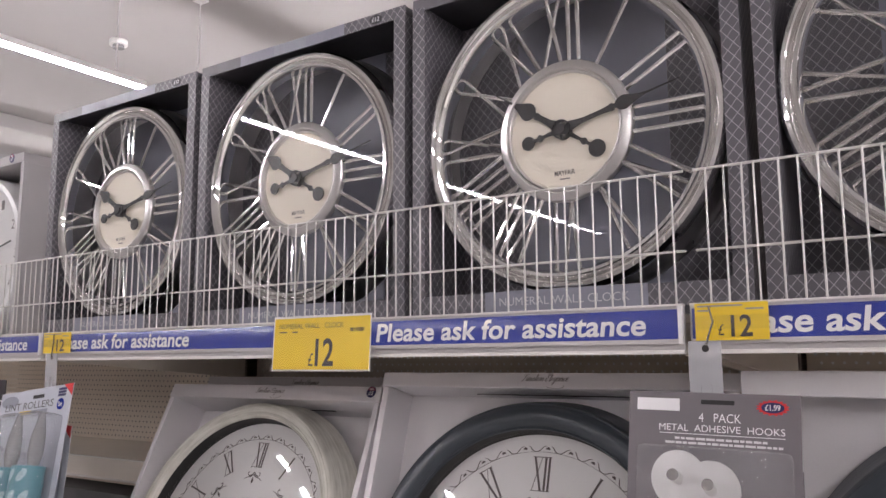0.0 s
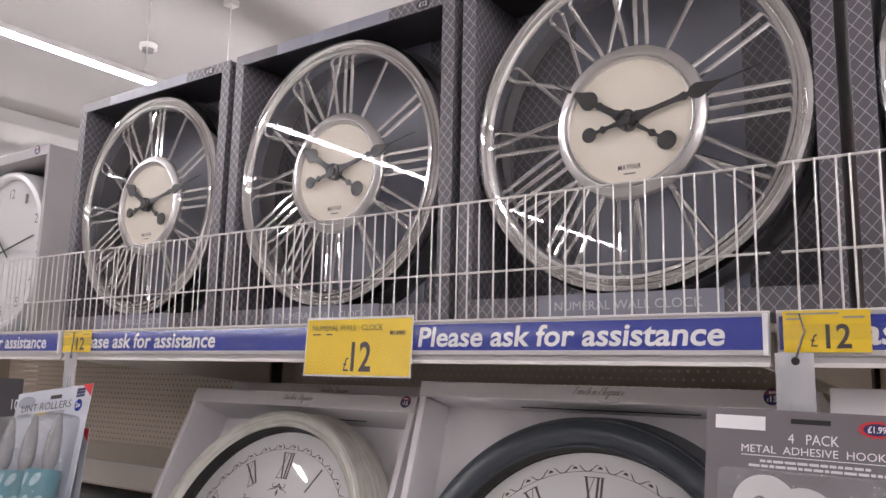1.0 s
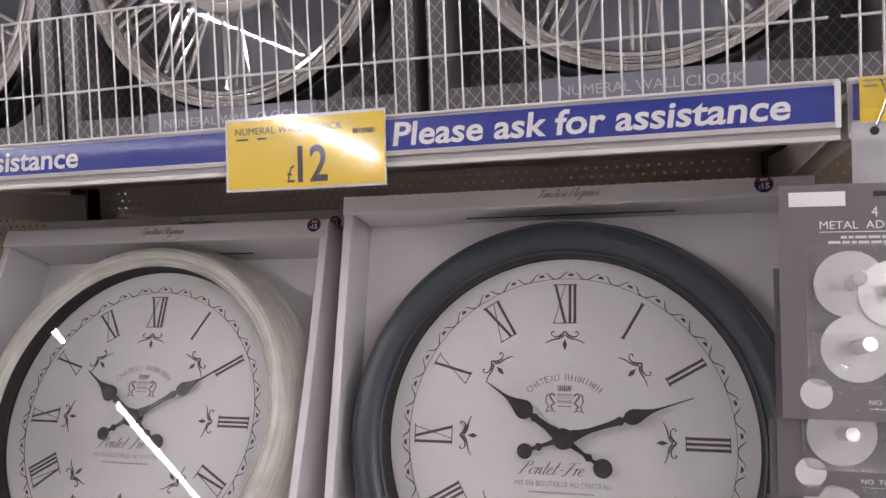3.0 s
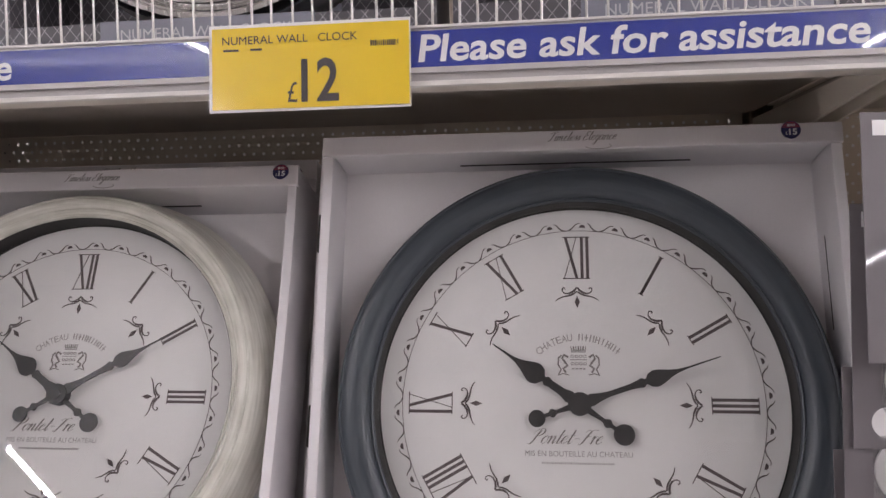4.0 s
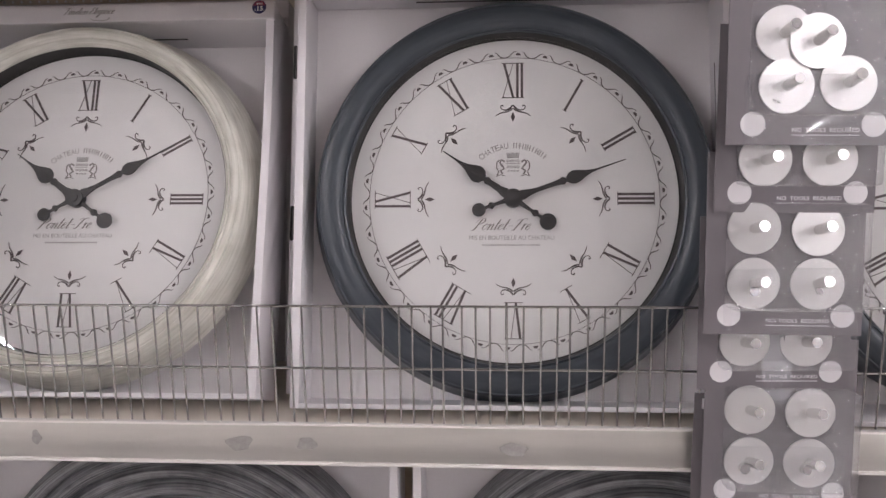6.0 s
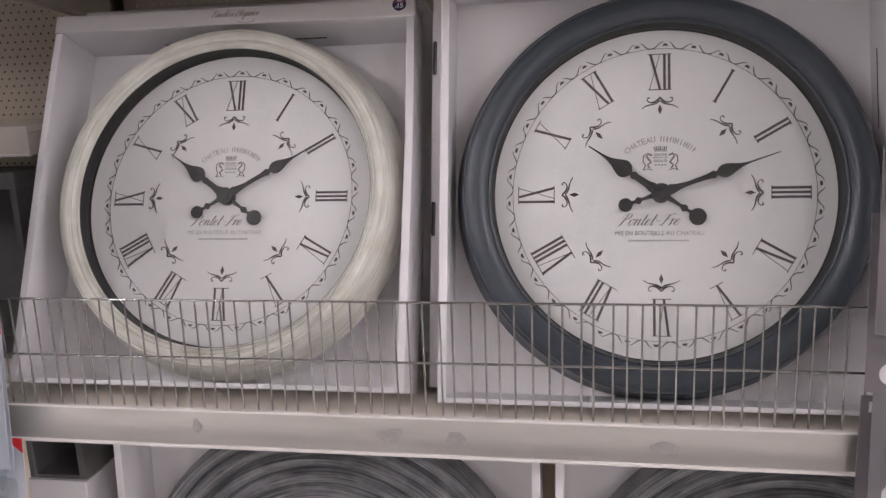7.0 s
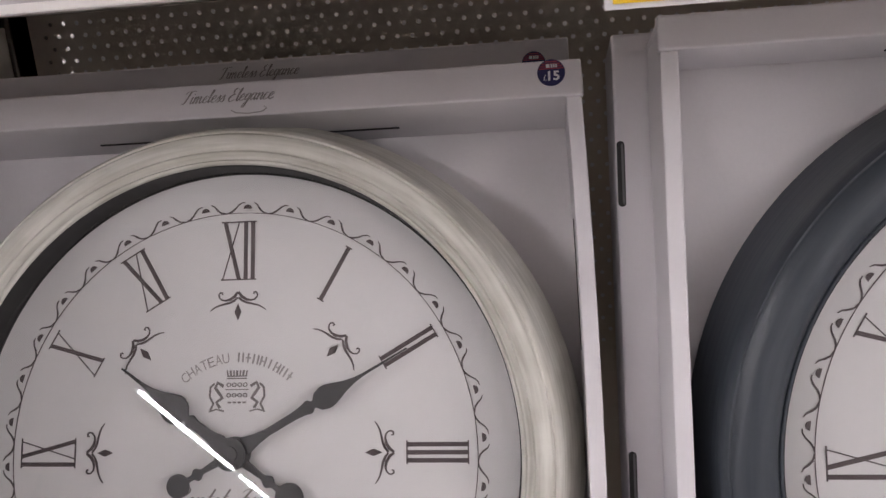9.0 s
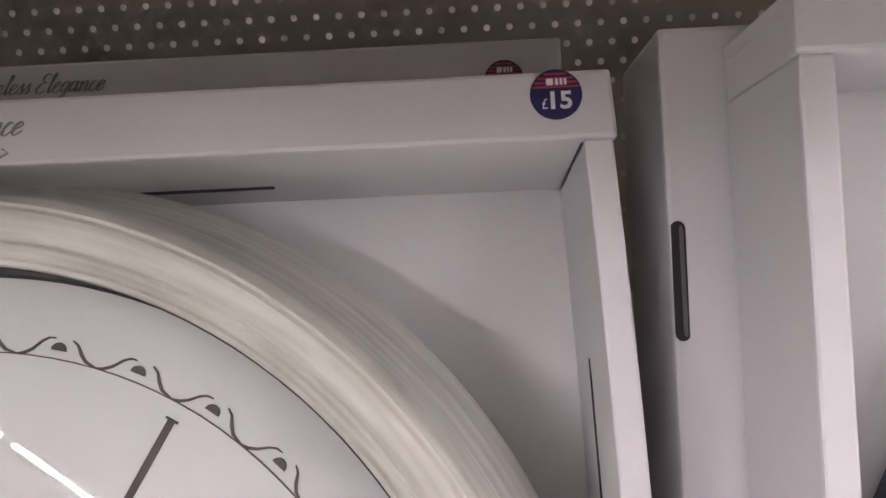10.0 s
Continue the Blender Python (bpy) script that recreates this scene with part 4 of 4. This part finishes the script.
# ---- skeleton clocks on the upper shelf ----
def dark_carton(m, w=0.414, h=0.430, d=0.098):
    t = thing("display_box", m, "open dark box with diamond lattice print, holding a chrome clock", "box", "lattice boxes")
    e = 0.018
    part("back", box(-w / 2 + 0.002, w / 2 - 0.002, d - 0.004, d, 0.002, h - 0.002), LATTICE, t)
    part("back_print", box(-0.100, 0.100, d - 0.0052, d - 0.0042, 0.02, h - 0.012), BLUEGREY, t, "grey-blue printed centre band")
    for s in (-1, 1):
        x0, x1 = sorted((s * w / 2, s * (w / 2 - e)))
        part("side", box(x0, x1, 0.001, d - 0.001, 0.001, h - 0.012, bevel=0.0008), LATTICE, t)
        x0, x1 = sorted((s * (w / 2 + 0.0005), s * (w / 2 - e - 0.0005)))
        part("side_edge", box(x0, x1, -0.0015, 0.0008, 0.0, h - 0.012), LATTICE, t)
    part("base", box(-w / 2 + e, w / 2 - e, 0.0, d - 0.001, 0.0, 0.010), NIGHT, t)
    part("front_lip", box(-w / 2 + e, w / 2 - e, -0.001, 0.002, 0.010, 0.034), LATTICE, t)
    part("name_panel", box(-0.100, 0.100, -0.0022, -0.0011, 0.010, 0.035), BLUEGREY, t)
    letters("wording", "NUMERAL WALL CLOCK", 0.160, 0.0095, TEXTPALE, t, 0.0, -0.0026, 0.0225)
    part("top", box(-w / 2, w / 2, 0.002, d - 0.001, h - 0.012, h, bevel=0.0008), NIGHT, t)
    for a, c, mt in ((-0.5, -0.28, EDGEGREY), (-0.28, -0.10, BLUEGREY), (-0.10, 0.06, BLUEPALE), (0.06, 0.24, BLUEGREY), (0.24, 0.5, LATTICE)):
        part("top_edge", box(w * a, w * c, -0.0012, 0.0018, h - 0.016, h + 0.0006), mt, t)
    b = bmesh.new()
    disc(b, 0, 0, 0.011, -0.0004, 0.0004, 28, 0.0065)
    s = part("price_sticker", b, NIGHT, t, "small dark price sticker", pose(w * 0.38, -0.0018, h - 0.008))
    letters("price", "£12", 0.013, 0.007, TEXTPALE, s, 0, -0.0006, 0, bold=0.02)
    return t


def skeleton_clock(m):
    """A chrome ring clock with cut-out roman numerals round a small cream dial, under glass."""
    t = thing("wall_clock", m, "chrome skeleton wall clock with cut-out roman numerals", "clock", "skeleton clocks")
    ring = [(0.1655, 0.004), (0.1655, -0.003), (0.1665, -0.0085), (0.1695, -0.0125), (0.1730, -0.0125), (0.1755, -0.0090), (0.1765, -0.0045), (0.1785, -0.0070), (0.1820, -0.0095), (0.1860, -0.0085), (0.1890, -0.0045), (0.1900, 0.0015), (0.1895, 0.0080), (0.1865, 0.0100), (0.1700, 0.0110), (0.1655, 0.0100), (0.1655, 0.004)]
    part("rim", CACHE.setdefault("ring", data("rim", lathe(ring, 128), CHROME, 35)), CHROME, t)
    drum = [(0.1700, 0.0110), (0.1855, 0.0100), (0.1880, 0.0180), (0.1885, 0.0400), (0.1900, 0.0440), (0.1935, 0.0465), (0.1945, 0.0505), (0.1925, 0.0540), (0.1860, 0.0550), (0.1800, 0.0540), (0.1790, 0.0180), (0.1700, 0.0110)]
    part("drum", CACHE.setdefault("drum", data("drum", lathe(drum, 128), SATIN, 35)), SATIN, t, "bright metal drum behind the rim")
    hubring = [(0.0690, 0.006), (0.0690, 0.0005), (0.0698, -0.0022), (0.0710, -0.0028), (0.0722, -0.0012), (0.0730, 0.0004), (0.0736, -0.0030), (0.0748, -0.0048), (0.0765, -0.0046), (0.0836, -0.0012), (0.0848, 0.0006), (0.0850, 0.0070), (0.0690, 0.0070)]
    part("dial_ring", CACHE.setdefault("hubring", data("dial_ring", lathe(hubring, 96), SATIN, 28)), SATIN, t)
    part("dial", lathe([(0.0, 0.0015), (0.0695, 0.0015), (0.0695, 0.0060), (0.0, 0.0060)], 64), DISCCREAM, t, "plain cream dial disc")
    for k, w in enumerate(NUMERALS):
        key = "cut" + w
        if key not in CACHE:
            b = roman(w, 0.0875, 0.0056, 0.0050, 0.0, 0.0040, gap=1.08 if w in ("I", "II", "III") else 0.95, ridge=True)
            CACHE[key] = data("numeral", b, CHROME)
        part("numeral", CACHE[key], CHROME, t, m=pose(0, 0, 0, 0, 30 * k) @ pose(0, 0.0015, 0.0830))
    letters("wording", "MAYFAIR", 0.026, 0.0058, BLACKINK, t, 0.0, 0.0011, -0.0505, bold=0.01)
    part("wording", box(-0.0065, 0.0065, 0.0011, 0.0014, -0.0585, -0.0570), PALEINK, t)
    add_hands(t, -0.003, -56.5, 76.5, 1.03)
    pane = part("glass", lathe([(0.0, -0.0075), (0.1668, -0.0075)], 96), GLASS, t, "clear flat clock glass", smooth=30)
    pane.visible_shadow = False
    return t


for x, y, yaw in ((-1.244, 0.843, 0.4), (-0.813, 0.842, -0.2), (-0.384, 0.840, 0.0), (0.043, 0.841, 0.3)):
    at = pose(x, y, HIGH + 0.0005, 0, 0, yaw)
    dark_carton(at)
    skeleton_clock(at @ pose(0, 0.014, 0.2215))

# the pale clock in the next bay
at = pose(-1.748, 0.845, HIGH + 0.0005)
carton(at, 0.375, 0.375, 0.10, "open white card box with a pale clock, on the upper shelf", card=GREYCARD, inner=GREYCARD, title=False, flap=0.02)
t = thing("wall_clock", at @ pose(0, 0.030, 0.18), "pale round wall clock with grey arabic figures", "clock")
part("rim", lathe([(0.150, 0.004), (0.150, -0.010), (0.156, -0.016), (0.164, -0.013), (0.168, 0.0), (0.168, 0.03), (0.150, 0.03)], 96), WHITE, t, smooth=35)
part("dial", lathe([(0, 0), (0.151, 0), (0.151, 0.003), (0, 0.003)], 64), DIAL, t)
for k in range(12):
    a = radians(30 * k)
    letters("figure", str(k or 12), 0.012 if k and k < 10 else 0.020, 0.020, PALEINK, t, 0.122 * math.sin(a), -0.0005, 0.122 * math.cos(a))
part("hour_hand", box(-0.002, 0.002, -0.006, -0.005, -0.02, 0.075), HANDS, t, m=pose(0, 0, 0, 0, -48))
part("minute_hand", box(-0.0017, 0.0017, -0.008, -0.007, -0.025, 0.118), HANDS, t, m=pose(0, 0, 0, 0, 78))
pane = part("glass", lathe([(0.0, -0.010), (0.1505, -0.010)], 64), GLASS, t)
pane.visible_shadow = False


# ---- distressed clocks under the lower shelf ----
def grooved_clock(m):
    t = thing("wall_clock", m, "large distressed dark grey clock with concentric turned rings", "clock", "grooved clocks")
    prof = [(0.272, 0.03), (0.272, 0.0)]
    r = 0.270
    while r > 0.150:
        prof += [(r, -0.012), (r - 0.006, -0.018), (r - 0.014, -0.017), (r - 0.019, -0.012), (r - 0.0205, -0.0085)]
        r -= 0.022
    part("rim", lathe(prof + [(r, -0.010), (r, 0.006)], 128), DISTRESS, t, smooth=50)
    part("dial", lathe([(0, 0.0), (r + 0.004, 0.0), (r + 0.004, 0.006), (0, 0.006)], 64), DIAL, t)
    for k, w in enumerate(NUMERALS):
        part("numeral", CACHE[w], INK, t, m=pose(0, 0, 0, 0, 30 * k) @ pose(0, -0.0004, r - 0.05))
    add_hands(t, -0.006, -50, 70)
    return t


for x in (-0.922, -0.318):
    at = lean(x, 0.868, 0.452, 3.0)
    carton(at, 0.585, 0.604, 0.08, "open white card box with a dark grooved clock, below the shelf", title=False, sticker=0.0)
    grooved_clock(at @ pose(0, 0.032, 0.309) @ Matrix.Scale(1.025, 4))

# dark carton under the shallow shelf
dk = carton(pose(-1.60, 1.00, LOW + 0.0005, 0, 0, 0), 0.43, 0.285, 0.09, "dark grey open carton standing on the shelf", card=DARKBOX, inner=DARKBOX, title=False, sticker=0.0)
dk = carton(pose(-1.78, 0.87, LOW + 0.0005, 0, 0, 3), 0.36, 0.255, 0.09, "dark grey open carton beside the lint rollers", card=DARKBOX, inner=DARKBOX, title=False, sticker=0.0)


# ---- hanging strips of small goods ----
def clip_strip(x, y, ztop, zbot, w=0.031):
    t = thing("clip_strip", pose(x, y, 0), "clear plastic clip strip hanging from the shelf rail", "clip strip", "clip strips")
    pane = part("strip", box(-w / 2, w / 2, -0.0005, 0.0005, zbot, ztop - 0.03, bevel=0.0002), STRIPPLASTIC, t)
    pane.visible_shadow = False
    b = bmesh.new()
    rod(b, (0.002, -0.002, ztop - 0.034), (0.010, -0.004, ztop - 0.012), 0.0010, 6)
    rod(b, (0.010, -0.004, ztop - 0.012), (0.006, -0.002, ztop + 0.002), 0.0010, 6)
    rod(b, (0.006, -0.002, ztop + 0.002), (0.006, 0.028, ztop + 0.004), 0.0010, 6)
    part("hook", b, WIRE, t, "bent wire hook")
    b = bmesh.new()
    disc(b, 0.001, ztop - 0.037, 0.0035, -0.0009, -0.0006, 16)
    part("eyelet", b, GAPBLACK, t)
    for k in range(int((ztop - zbot - 0.06) / 0.062) + 1):
        z = ztop - 0.078 - 0.062 * k
        b = bmesh.new()
        ribbon(b, [(-0.005, z - 0.012), (-0.005, z + 0.006), (-0.003, z + 0.009), (0.003, z + 0.009), (0.005, z + 0.006), (0.005, z - 0.012)], 0.0012, -0.0016, -0.0006)
        part("tab", b, STRIPPLASTIC, t)
    return t


def hook_card(m, neat=True):
    """A hanging card with four round steel hooks under a blister."""
    t = thing("hook_pack", m, "grey card blister pack of four round steel hooks", "hook pack", "hook packs")
    w, h = 0.155, 0.183

    def X(x):
        return x - w / 2
    part("card", box(-w / 2, w / 2, 0.0, 0.0012, -h, 0.0), TAUPE, t)
    part("card_back", box(-w / 2 + 0.0005, w / 2 - 0.0005, 0.0013, 0.0018, -h, 0), TAUPEBACK, t)
    part("patch", box(X(0.008), X(0.049), -0.0004, 0, -0.0175, -0.006), WHITE, t, "blank white printed patch")
    part("euro_slot", box(X(0.069), X(0.099), -0.0005, 0.0, -0.0105, -0.0065, bevel=0.0002), GAPBLACK, t)
    letters("wording", "4   PACK", 0.038, 0.0080, WHITE, t, X(0.086), -0.0005, -0.0225)
    letters("wording", "METAL  ADHESIVE  HOOKS", 0.112, 0.0062, WHITE, t, X(0.086), -0.0005, -0.0325)
    part("rule", box(X(0.030), X(0.142), -0.0005, 0, -0.0382, -0.0376), WHITE, t)
    b = bmesh.new()
    for z, a, c in ((-0.0432, 0.045, 0.127), (-0.0472, 0.036, 0.140)):
        x = a
        while x < c:
            s = random.uniform(0.003, 0.009)
            bx(b, X(x), X(min(x + s, c)), -0.0005, 0, z, z + 0.0021)
            x += s + 0.0012
    part("small_print", b, DOT, t)
    b = bmesh.new()
    plate(b, [(0.0145 * (1 if k % 2 else 0.8) * math.cos(math.pi * k / 16), 0.0072 * (1 if k % 2 else 0.8) * math.sin(math.pi * k / 16)) for k in range(32)], -0.0004, 0)
    f = part("price_flash", b, RED, t, "red starburst price flash", pose(X(0.132), -0.0001, -0.0115))
    b = bmesh.new()
    disc(b, 0, 0, 0.0098, -0.0007, -0.0003, 28, 0.0047)
    part("oval", b, NAVY, f)
    letters("price", "£1.99", 0.013, 0.0052, WHITE, f, 0, -0.0010, 0, bold=0.02)
    for n, (x, z) in enumerate(((0.046, -0.076), (0.108, -0.077), (0.047, -0.131), (0.109, -0.131)) if neat else ((0.050, -0.079), (0.080, -0.0865), (0.0535, -0.128), (0.110, -0.1255))):
        y = -0.0035 if n == 1 and not neat else -0.001
        d = bmesh.new()
        rod(d, (0, 0, 0), (0, -0.0022, 0), 0.0258, 40)
        dd = part("hook", d, BRUSHED, t, "round brushed-steel hook plate", pose(X(x), y - 0.001, z, (2.0, -1.0, 1.2, -2.0)[n], 0, (-1.5, 2.0, 2.2, -2.0)[n]), smooth=40)
        p = bmesh.new()
        rod(p, (0, -0.002, 0.0), (0.003, -0.0260, 0.0045), 0.0053, 16)
        part("peg", p, STEELDARK, dd, smooth=40)
    for x in (0.0245, 0.136):
        b = bmesh.new()
        disc(b, X(x), -0.1635, 0.0116, -0.0005, 0, 28)
        part("round_label", b, DOT, t)
    letters("wording", "NO  TOOLS  REQUIRED", 0.062, 0.0045, WHITE, t, X(0.092), -0.0005, -0.1690)
    part("rule", box(X(0.061), X(0.123), -0.0005, 0, -0.1738, -0.1733), WHITE, t)
    b = box(X(0.018), X(0.150), -0.031, -0.0006, -0.156, -0.050, bevel=0.007)
    pane = part("blister", b, BLISTER, t, "clear domed blister", smooth=50)
    pane.visible_shadow = False
    return t


clip_strip(-0.2135, 0.789, HIGH + 0.002, 1.06)
hook_card(pose(-0.2075, 0.780, 1.588, -8, 0.8, 0), neat=False)
first = hook_card(pose(-0.2110, 0.790, 1.5215, -4, 0.4, 0))
for x, y, z, turn, nod in ((-0.2170, 0.789, 1.3980, 0.6, -7), (-0.2190, 0.800, 1.3325, -0.5, -3.8), (-0.2070, 0.797, 1.2030, 1.2, -7), (-0.2160, 0.800, 1.140, 0.4, -2)):
    copy_thing(first, pose(x, y, z, nod, turn, 0))


def lint_pack(m):
    """A pale hanging card with three lint rollers under a clear blister."""
    t = thing("lint_roller_pack", m, "pale grey card pack of three teal lint rollers", "lint rollers", "lint roller packs")
    w, h = 0.222, 0.258
    part("card", box(-w / 2, w / 2, 0.0, 0.0012, -h, 0.0, bevel=0.0004), LINTCARD, t)
    part("euro_slot", box(-0.005, 0.028, -0.0006, 0, -0.017, -0.011), GAPBLACK, t)
    b = bmesh.new()
    disc(b, -0.078, -0.017, 0.027, -0.0005, 0, 32, 0.010)
    part("mark", b, BLUEPALE, t, "plain blue oval mark")
    b = bmesh.new()
    plate(b, [(w / 2 - 0.026, 0.0), (w / 2, 0.0), (w / 2, -0.020)], -0.0006, 0)
    part("corner_flash", b, RED, t, "red printed corner flash")
    letters("wording", "LINT ROLLERS", 0.150, 0.0120, BLACKINK, t, -0.014, -0.0006, -0.0275)
    for a, c, mt in ((-0.095, -0.055, HANDLEGREY), (-0.04, -0.005, YELLOW), (-0.005, 0.045, BLUEPALE)):
        part("colour_bar", box(a, c, -0.0006, 0, -0.0425, -0.0365), mt, t)
    b = bmesh.new()
    for z in (-0.009, -0.014, -0.019):
        bx(b, 0.071, 0.093, -0.0006, 0, z, z + 0.004)
    part("small_print", b, NAVY, t)
    b = bmesh.new()
    disc(b, 0.082, -0.0320, 0.0095, -0.0008, 0, 28)
    s = part("length_badge", b, BLUE, t, "round blue badge")
    letters("wording", "5m", 0.011, 0.008, WHITE, s, 0.082, -0.0012, -0.0320, bold=0.02)
    for x in (-0.070, 0.0, 0.070):
        prof = [(0.0, 0.0), (0.004, -0.002), (0.006, -0.012), (0.011, -0.040), (0.012, -0.068), (0.008, -0.088), (0.008, -0.096)]
        hb = lathe([(r, z) for r, z in prof], 20)
        ro = part("handle", hb, HANDLEGREY, t, "grey moulded roller handle", pose(x, -0.020, -0.046, 90), smooth=50)
        b = bmesh.new()
        rod(b, (x, -0.026, -0.134), (x, -0.026, -0.233), 0.0250, 28)
        hd = part("roller", b, TEAL, t, "teal wrapped sticky roller", smooth=40)
        b = bmesh.new()
        for r in range(3):
            for c in range(3):
                a = -0.9 + 0.8 * c + 0.3 * (r % 2)
                z = -0.149 - 0.032 * r
                pts = []
                for k in range(10):
                    q = 2 * math.pi * k / 10
                    u, v = 0.010 * math.cos(q) * 0.62, 0.010 * math.sin(q)
                    ang = a + (u + v * 0.45) / 0.025
                    pts.append(b.verts.new((x + 0.0254 * math.sin(ang), -0.026 - 0.0254 * math.cos(ang), z + v)))
                b.faces.new(pts)
        part("leaf_print", b, LEAFPALE, hd)
    pane = part("blister", box(-0.104, 0.104, -0.054, -0.0008, -0.246, -0.050, bevel=0.010), BLISTER, t, "clear domed blister", smooth=50)
    pane.visible_shadow = False
    return t


clip_strip(-1.325, 0.792, HIGH + 0.002, 1.06, 0.034)
lint = lint_pack(pose(-1.351, 0.784, 1.576, -11, -6.0))
for x, y, z, nod, turn in ((-1.372, 0.797, 1.524, -2, 4.0), (-1.391, 0.803, 1.274, -3, 2.0), (-1.396, 0.809, 1.212, -1, 3.0), (-1.391, 0.808, 1.052, -3, 2.0)):
    copy_thing(lint, pose(x, y, z, nod, turn))

# a narrow stack beside the grooved clocks
t = thing("carton", pose(-1.312, 0.90, 0.4505), "narrow white carton standing on the bottom shelf", "box")
part("body", box(-0.046, 0.046, 0, 0.20, 0, 0.488, bevel=0.002), CARD, t)
carton(pose(-1.312, 0.905, 0.939), 0.088, 0.125, 0.12, "small dark open carton on a white carton", card=DARKBOX, inner=NIGHT, flap=0.012, title=False, sticker=0.0)

sg = thing("number_card", pose(-1.595, 0.80, 1.50), "dark card with white figures hanging by the rollers", "sign")
part("card", box(-0.11, 0.11, 0, 0.002, -0.16, 0.09), NIGHT, sg)
for s, z in (("10", 0.045), ("9", 0.005)):
    letters("figure", s, 0.012 * len(s), 0.018, WHITE, sg, 0.092, -0.0005, z)
